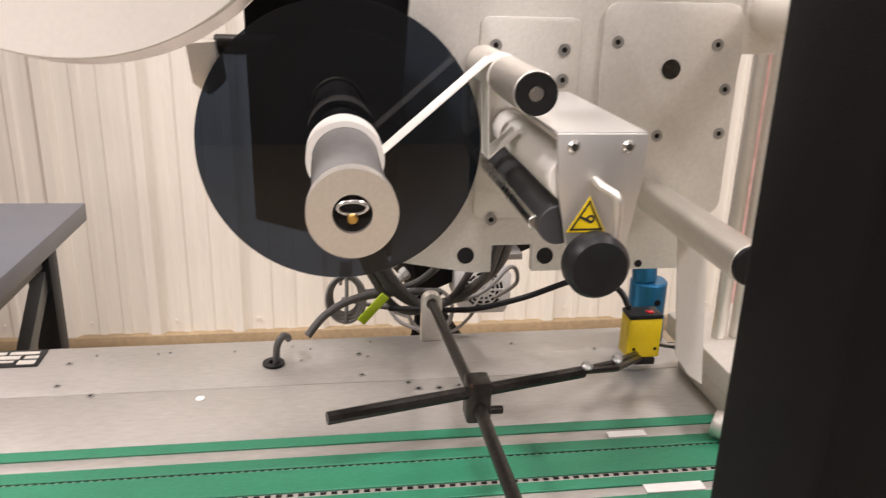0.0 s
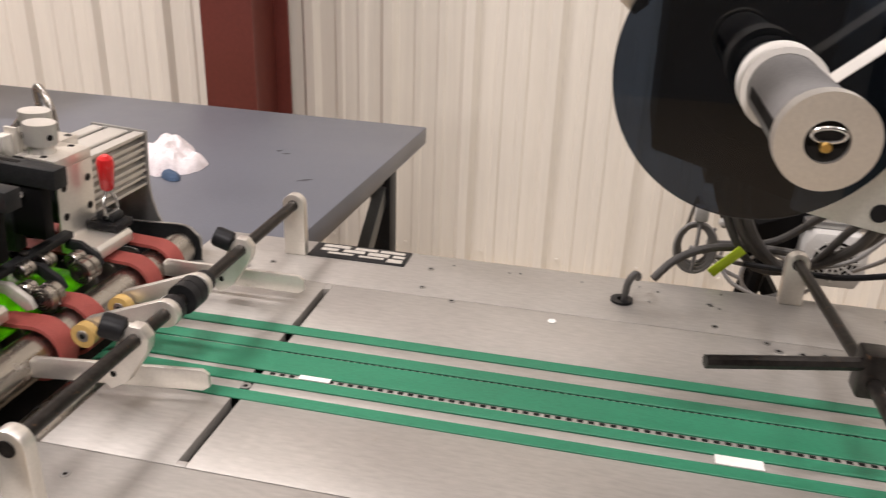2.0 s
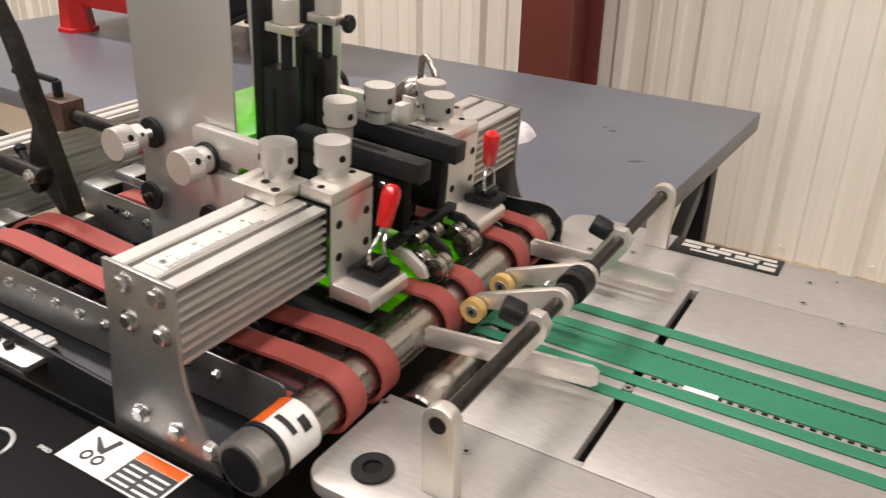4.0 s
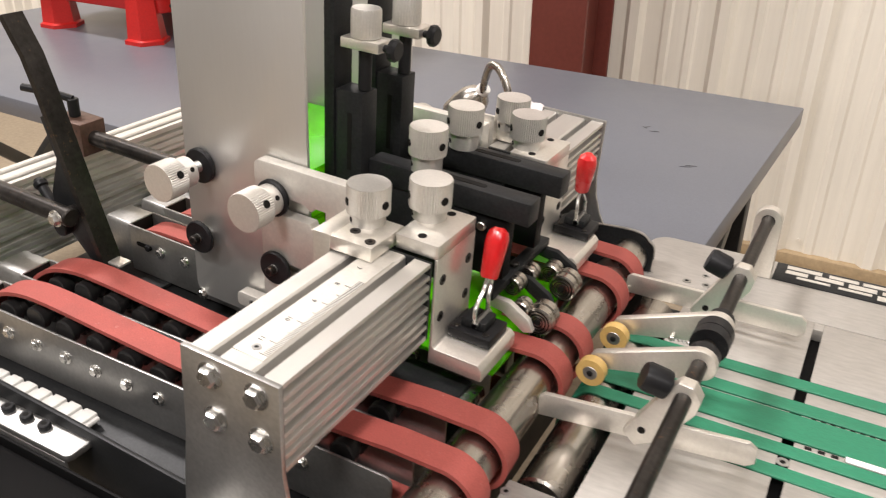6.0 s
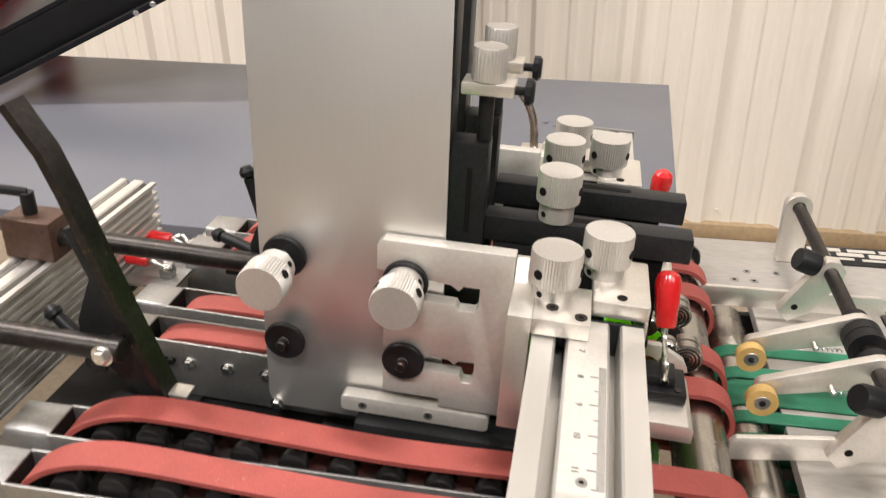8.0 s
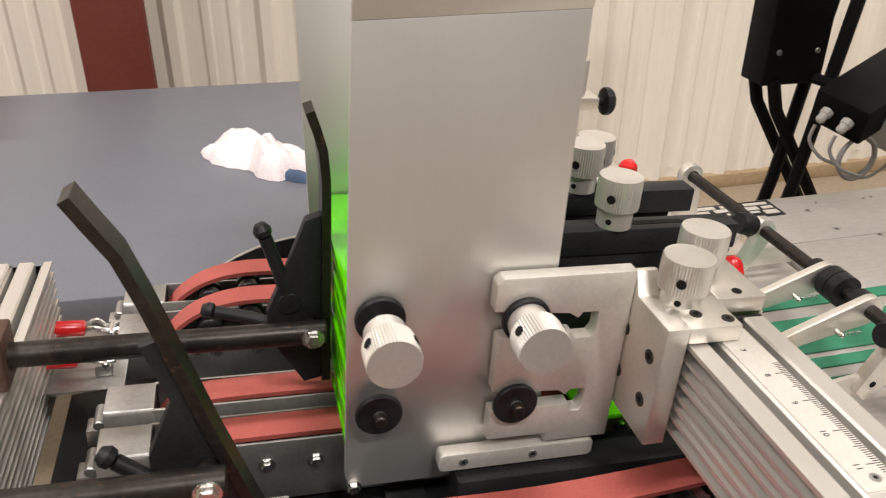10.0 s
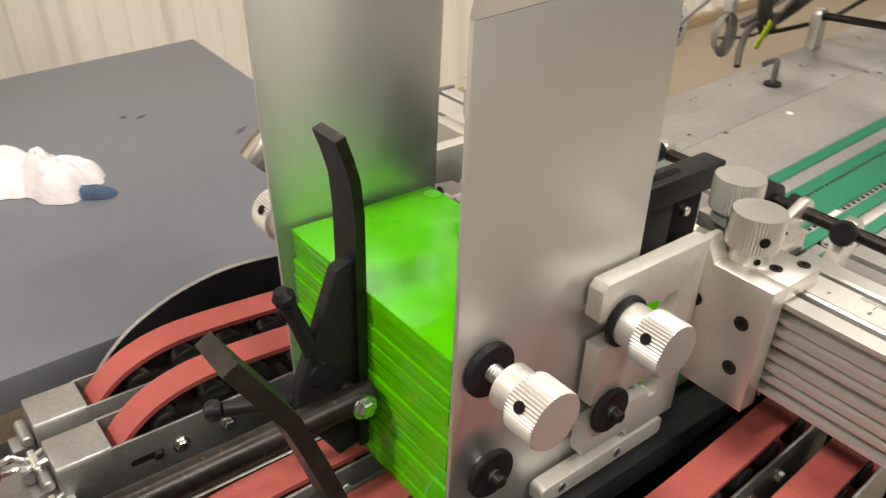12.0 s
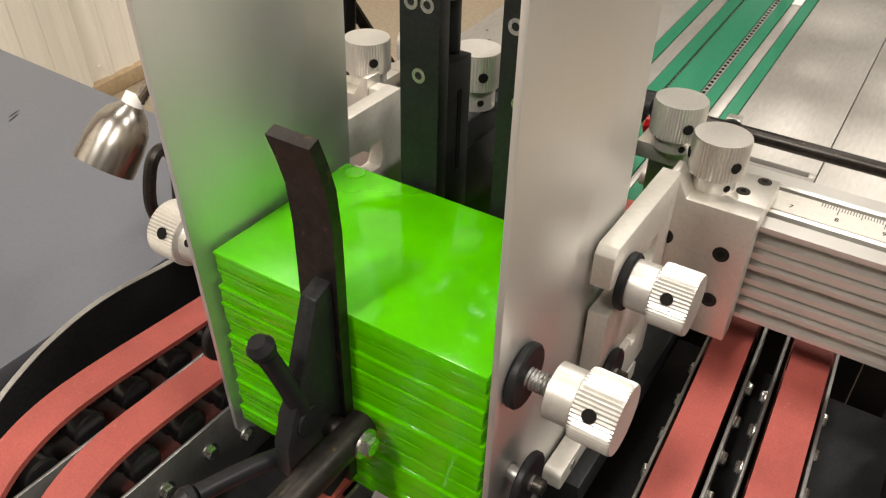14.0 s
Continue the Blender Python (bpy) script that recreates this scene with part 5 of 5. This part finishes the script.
part("base_foot", box(0.085, 0.21, 1.26, 1.41, BZ + 0.0008, 0.8895, 0.002), M_cast, ur)
part("film_web", prism(rounded(0.128, 0.26, 0.93, 1.45, 0.002, 2), "y", 1.405, 1.406), M_pink, ur, "pink patterned film")
part("elbow", lathe([(0.012, 0), (0.014, 0.004), (0.014, 0.04), (0.011, 0.045)], (0.055, 1.26, 0.868), (0.5, -0.4, -0.1), 28), M_alu, ur)

# black upright post of the guard frame beside the camera's start
gp = thing("guard_post", (-0.07, 0.90, 0), "black powder coated square guard post", "post")
part("post", box(-0.130, -0.04, 0.855, 0.935, 0.008, 1.75, 0.006), M_powder, gp)
part("foot_plate", box(-0.17, 0.0, 0.81, 0.938, 0.0, 0.008, 0.002), M_powder, gp)

# ---- sensor stand on the bed ----
ss = thing("sensor_stand", (-0.19, 1.3, BZ), "blackened steel rod stand carrying a yellow sensor", "sensor stand")
post(-0.194, 1.508, BZ, 0.9, ss, 0.014, 0.0125)
part("rod", tube([(-0.194, 1.515, 0.90), (-0.189, 1.255, 0.917), (-0.190, 0.96, 0.930)], 0.0058, 16, 1, True), M_dsteel, ss, "long blackened rod")
part("cross_bar", tube([(-0.322, 1.193, 0.934), (-0.086, 1.252, 0.934)], 0.0058, 8, 1, True), M_dsteel, ss, "blackened cross bar")
part("cross_clamp", box(-0.201, -0.179, 1.218, 1.242, 0.905, 0.945, 0.003), M_dsteel, ss, "scuffed cross clamp")
part("clamp_screw", cyl((-0.179, 1.226, 0.914), (1, 0, 0), 0.0038, 0.012, 12), M_dsteel, ss)
for d in (-0.005, 0.005):
    part("link", tube([(-0.082, 1.255 + d * 0.3, 0.934), (-0.050, 1.268 + d, 0.930), (0.024, 1.385 + d, 0.878)], 0.0035, 8, 1, True), M_dsteel, ss)
for p in ((-0.083, 1.252, 0.939), (-0.048, 1.268, 0.936)):
    part("link_screw", lathe([(0.0055, 0), (0.0055, 0.002), (0.003, 0.004)], p, (0, -0.3, 1), 16), M_steel, ss)
yb = part("sensor", box(0.012, 0.051, 1.388, 1.414, 0.874, 0.921, 0.002), M_yellow, ss, "yellow photoelectric sensor")
part("sensor_top", box(0.012, 0.051, 1.388, 1.414, 0.9211, 0.926, 0.001), M_black, yb)
part("indicator", box(0.034, 0.042, 1.393, 1.400, 0.9261, 0.9275, 0.0005), M_redgrip, yb)
part("sensor_lens", box(0.022, 0.046, 1.386, 1.412, 0.866, 0.8737, 0.001), M_black, yb)
for x in (0.020, 0.045):
    part("screw", cyl((x, 1.388, 0.885), (0, -1, 0), 0.0018, 0.0006, 12, 0), M_hole, yb)
part("sensor_cable", tube([(0.018, 1.410, 0.927), (0.010, 1.43, 0.942), (-0.02, 1.46, 0.944), (-0.08, 1.50, 0.905), (-0.14, 1.515, 0.885), (-0.20, 1.53, 0.880), (-0.24, 1.56, 0.87)], 0.0036), M_black, yb, "black sensor cable")
part("lead", tube([(0.050, 1.40, 0.885), (0.075, 1.41, 0.875), (0.11, 1.42, 0.868)], 0.002, 8), M_cable, yb)
bl = thing("blue_clamp_stand", (0.072, 1.485, BZ), "blue anodised aluminium clamp stand", "clamp stand")
part("base", cyl((0.072, 1.485, BZ), (0, 0, 1), 0.024, 0.036, 32, 0.002), M_blue, bl)
part("body", cyl((0.072, 1.485, 0.886), (0, 0, 1), 0.0225, 0.044, 36, 0.002), M_blue, bl)
part("neck", cyl((0.066, 1.485, 0.930), (-0.1, 0, 1), 0.015, 0.16, 28, 0.002), M_blue, bl)
part("bore", cyl((0.076, 1.4622, 0.908), (0, -1, 0), 0.004, 0.0008, 14, 0), M_hole, bl)

# ---- black stand with motor, fan and cables behind the bed ----
st = thing("applicator_stand", (-0.2, 2.08, 0), "black steel applicator stand on crossed legs with control box", "stand")
XF = Matrix.Translation((0.09, 0.10, 0))
part("column", box(-0.325, -0.185, 2.03, 2.11, 0.79, 1.45, 0.004), M_powder, st, "black upright panel")
part("boom", box(-0.36, -0.26, 1.365, 2.025, 1.22, 1.36, 0.004), M_powder, st)
for bx, bz in ((-0.30, 0.86), (-0.21, 0.86), (-0.30, 1.02), (-0.21, 1.02)):
    part("panel_bolt", cyl((bx, 2.03, bz), (0, -1, 0), 0.006, 0.004, 10), M_steel, st)
for yy_ in (2.035, 2.105):
    part("leg", tube([(-0.295, yy_, 0.80), (-0.275, yy_, 0.735), (0.10, yy_, 0.17), (0.10, yy_, 0.0)], 0.014, 8, 1, True), M_powder, st)
    part("leg", tube([(-0.150, yy_ - 0.03, 1.05), (-0.215, yy_ - 0.03, 0.56), (-0.33, yy_ - 0.03, 0.0)], 0.014, 8, 1, True), M_powder, st)
XF = Matrix.Identity(4)
m = Matrix.Translation((-0.05, 2.0, 0.818)) @ Matrix.Rotation(radians(20), 4, "Z") @ Matrix.Rotation(radians(-14), 4, "Y") @ Matrix.Rotation(radians(12), 4, "X")
cbx = part("control_box", box(-0.150, 0.150, -0.055, 0.055, -0.036, 0.036, 0.004, None, m), M_powder, st, "black slanting control box")
part("box_bracket", tube([(-0.08, 2.02, 0.80), (-0.11, 2.13, 0.80)], 0.012, 8, 1, True), M_powder, cbx)
for gy in (-0.024, 0.020):
    a, b = m @ Vector((-0.150, gy, 0.004)), m @ Vector((-0.185, gy, -0.012))
    part("cable_gland", lathe([(0.009, 0), (0.012, 0.002), (0.012, 0.012), (0.009, 0.014), (0.0095, 0.026), (0.006, 0.030)], a, b - a, 8), M_grey, cbx, "light grey cable gland")
    part("cable", tube([b, b + Vector((-0.008, -0.004, -0.03)), b + Vector((0.012, -0.02, -0.06)), b + Vector((0.05, -0.03, -0.075))], 0.0034, 8), M_cablel, cbx)
for k in range(3):
    part("cable_loop", tube([(-0.135 + 0.040 * math.cos(a * 0.5236), 1.93 + 0.003 * k, 0.700 + (0.044 - 0.002 * k) * math.sin(a * 0.5236)) for a in range(13)], 0.0032, 8, 5), M_cablel, cbx, "looped light grey cable")
part("cable", tube([(-0.12, 1.93, 0.658), (-0.09, 1.93, 0.662), (-0.06, 1.92, 0.70), (-0.05, 1.93, 0.73)], 0.003, 8), M_cablel, cbx)
fan = part("fan_housing", prism([(-0.098, 0.735), (-0.088, 0.715), (-0.012, 0.715), (-0.002, 0.735), (-0.002, 0.785), (-0.015, 0.805), (-0.085, 0.805), (-0.098, 0.785)], "y", 1.88, 1.97, 0.004), M_grey, st, "light grey motor fan housing")
for r in (0.010, 0.018, 0.026, 0.033):
    part("grille_slot", ring((-0.05, 1.8798, 0.760), (0, -1, 0), r, r - 0.0042, 0.0006, 40), M_hole, fan)
for a in range(6):
    part("grille_rib", box(-0.036, 0.036, -0.0018, 0.0018, -0.001, 0.001, 0, None, Matrix.Translation((-0.05, 1.8785, 0.760)) @ Matrix.Rotation(radians(30 * a), 4, "Y") @ Matrix.Rotation(radians(90), 4, "X")), M_grey, fan)
part("fan_bracket", box(-0.10, 0.02, 1.90, 1.97, 0.806, 0.818, 0.002), M_steel, st)
for x in (-0.10, -0.06):
    part("gland", cyl((x, 1.99, 0.82), (-0.3, -0.6, -0.5), 0.011, 0.04, 12), M_grey, st)
cb = thing("cable_bundle", (-0.25, 1.7, 0.80), "bundle of grey cables looped behind the bed", "cables")
for k, (dx, r) in enumerate(((0.0, 0.0062), (0.012, 0.0062), (-0.012, 0.005))):
    part("cable", tube([(-0.275 + dx, 1.50 + 0.01 * k, 1.04), (-0.27 + dx, 1.55, 0.97), (-0.25 + dx, 1.57, 0.91), (-0.21 + dx, 1.58, 0.87 - 0.006 * k), (-0.16, 1.60, 0.86), (-0.12 + dx, 1.57, 0.90 + 0.01 * k), (-0.11 + dx, 1.52, 0.97), (-0.112 + dx, 1.46, 1.06)], r), M_cable, cb)
part("cable", tube([(-0.152, 1.46, 1.06), (-0.155, 1.52, 0.98), (-0.175, 1.58, 0.92), (-0.21, 1.60, 0.885), (-0.27, 1.59, 0.88)], 0.005), M_cable, cb)
part("cable", tube([(-0.345, 1.54, 0.845), (-0.32, 1.555, 0.868), (-0.28, 1.57, 0.882), (-0.22, 1.58, 0.884), (-0.17, 1.59, 0.878)], 0.0052), M_cable, cb)
part("cable", tube([(-0.30, 1.62, 0.86), (-0.22, 1.60, 0.852), (-0.12, 1.60, 0.868), (-0.07, 1.62, 0.90), (-0.05, 1.66, 0.86), (-0.06, 1.75, 0.80)], 0.003), M_cablel, cb)
for k in range(4):
    rr = 0.034 - 0.003 * k
    part("coil", tube([(-0.295 + rr * 0.75 * math.cos(a * 0.5236), 1.60 + 0.004 * k, 0.868 + rr * math.sin(a * 0.5236)) for a in range(13)], 0.0022, 8, 5), M_cablel, cb, "coiled light grey cable")
part("coil_tail", tube([(-0.295, 1.60, 0.835), (-0.294, 1.60, 0.90), (-0.298, 1.62, 0.93), (-0.30, 1.70, 0.85)], 0.0026, 8), M_cablel, cb)
part("plug_body", box(-0.302, -0.286, 1.594, 1.61, 0.905, 0.925, 0.002), M_grey, cb)
part("tie_tape", box(-0.006, 0.006, -0.0015, 0.0015, -0.024, 0.024, 0.0008, None, Matrix.Translation((-0.262, 1.556, 0.872)) @ Matrix.Rotation(radians(42), 4, "Y")), M_lime, cb, "lime green cable tie tape")

# ---- things on the work table ----
def rag_sheet(cx, cy, rx, ry, turn, height, seed):
    """A crumpled cloth: a ragged disc thrown into folds, thick enough to lie as one piece."""
    bm = bmesh.new()
    rows = []
    for i in range(15):
        row = []
        for k in range(56):
            a, f = 2 * math.pi * k / 56, i / 14
            rag = 1 + 0.20 * noise.noise(Vector((math.cos(a) * 1.4, math.sin(a) * 1.4, seed))) + 0.08 * noise.noise(Vector((math.cos(a) * 5, math.sin(a) * 5, seed + 4)))
            x, y = rx * f * rag * math.cos(a), ry * f * rag * math.sin(a)
            p = Vector((x * 19, y * 19, seed))
            fold = 0.5 + 0.7 * noise.noise(p) + 0.35 * noise.noise(p * 2.1 + Vector((3, 1, 0))) - 0.30 * abs(noise.noise(p * 3.7))
            z = height * (1 - f ** 3.2) * (0.45 + fold) + 0.003
            row.append(bm.verts.new((cx + x * math.cos(turn) - y * math.sin(turn), cy + x * math.sin(turn) + y * math.cos(turn), TZ + max(0.0008, z * (1 if i < 14 else 0.05)))))
        rows.append(row)
    for r0, r1 in zip(rows, rows[1:]):
        for k in range(56):
            bm.faces.new((r0[k], r0[(k + 1) % 56], r1[(k + 1) % 56], r1[k]))
    bm.faces.new(rows[-1][::-1])
    bmesh.ops.remove_doubles(bm, verts=bm.verts, dist=0.00005)
    return bm


rg = thing("rag", (-1.27, 2.02, TZ), "crumpled white rag stained pink and blue", "rag")
part("cloth", rag_sheet(-1.292, 2.030, 0.060, 0.078, 0.5, 0.030, 3.1), M_cloth, rg)
part("cloth", rag_sheet(-1.236, 1.972, 0.052, 0.070, 0.2, 0.034, 8.7), M_cloth, rg)
part("stained_end", rag_sheet(-1.210, 1.905, 0.016, 0.030, 0.9, 0.014, 5.3), M_inked, rg, "ink-blue stained corner")

gl = thing("gooseneck_lamp", (-1.02, 1.42, 1.0), "chrome gooseneck lamp with a polished bowl shade", "lamp")
part("gooseneck", tube([(-1.060, 1.425, 0.985), (-1.063, 1.428, 1.018), (-1.077, 1.434, 1.040), (-1.093, 1.445, 1.040), (-1.108, 1.463, 1.020), (-1.120, 1.480, 0.996)], 0.0046, 12, 14, False, 0.12), M_chrome, gl, "ribbed metal gooseneck")
part("shade", lathe([(0.006, 0.0), (0.009, 0.004), (0.015, 0.010), (0.0195, 0.020), (0.0215, 0.034), (0.022, 0.052), (0.0213, 0.052), (0.0205, 0.034), (0.016, 0.018), (0.006, 0.008)], (-1.119, 1.481, 1.000), (-0.68, 0.10, -0.73), 40), M_chrome, gl, "polished bowl shade")
part("shade_collar", cyl((-1.116, 1.480, 1.004), (-0.68, 0.10, -0.73), 0.008, 0.010, 16), M_white, gl)
part("spring_clip", tube([(-1.186, 1.385, 0.965), (-1.192, 1.384, 0.99), (-1.186, 1.382, 1.016), (-1.176, 1.382, 1.022), (-1.168, 1.384, 1.008), (-1.172, 1.386, 0.975), (-1.180, 1.386, 0.955)], 0.004, 10), M_dsteel, gl)
part("stem_base", box(-1.074, -1.046, 1.410, 1.44, 0.93, 0.985, 0.002), M_alu, gl)

rs = thing("red_stand", (-2.65, 2.35, TZ), "red moulded plastic step stand with splayed legs", "stand")
part("deck", prism(rounded(-2.87, -2.34, 2.09, 2.62, 0.04), "z", 0.94, 1.0, 0.008), M_redpl, rs)
part("skirt", prism(rounded(-2.83, -2.37, 2.14, 2.58, 0.03), "z", 0.845, 0.942, 0.006), M_redpl, rs)
for x, y in ((-2.42, 2.13), (-2.78, 2.15), (-2.43, 2.57), (-2.80, 2.57)):
    part("leg", lathe([(0.058, 0), (0.058, 0.010), (0.050, 0.014), (0.044, 0.08), (0.039, 0.17)], (x, y, TZ), (0, 0, 1), 6), M_redpl, rs)
bc = thing("black_crate", (-2.10, 2.30, 0.96), "black ribbed plastic crate tipped on its side by the red stand", "crate")
m = Matrix.Translation((-2.075, 2.28, 0.985)) @ Matrix.Rotation(radians(10), 4, "Z") @ Matrix.Rotation(radians(-24), 4, "Y") @ Matrix.Rotation(radians(12), 4, "X")
part("floor_panel", box(-0.24, 0.24, -0.17, 0.17, 0.030, 0.040, 0.003, None, m), M_black, bc)
for sx in (-0.24, 0.23):
    part("end_wall", box(sx, sx + 0.010, -0.17, 0.17, -0.045, 0.030, 0.002, None, m), M_black, bc)
for sy in (-0.17, 0.160):
    part("side_wall", box(-0.2295, 0.2295, sy, sy + 0.010, -0.045, 0.030, 0.002, None, m), M_black, bc)
for k in range(5):
    part("rib", box(-0.165 + k * 0.08, -0.157 + k * 0.08, -0.1595, 0.1595, -0.020, 0.0295, 0.001, None, m), M_black, bc)
for k in range(3):
    part("rib", box(-0.2295, 0.2295, -0.10 + k * 0.09, -0.092 + k * 0.09, -0.012, 0.0290, 0.001, None, m), M_black, bc)
for sy in (-0.188, 0.1705):
    part("rim", box(-0.258, 0.258, sy, sy + 0.0175, -0.050, -0.038, 0.003, None, m), M_black, bc)
for d in (-0.02, 0.02):
    part("rivet", cyl(m @ Vector((0.14 + d, -0.1882, -0.044)), m.to_3x3() @ Vector((0, -1, 0)), 0.006, 0.004, 12), M_bolt, bc)
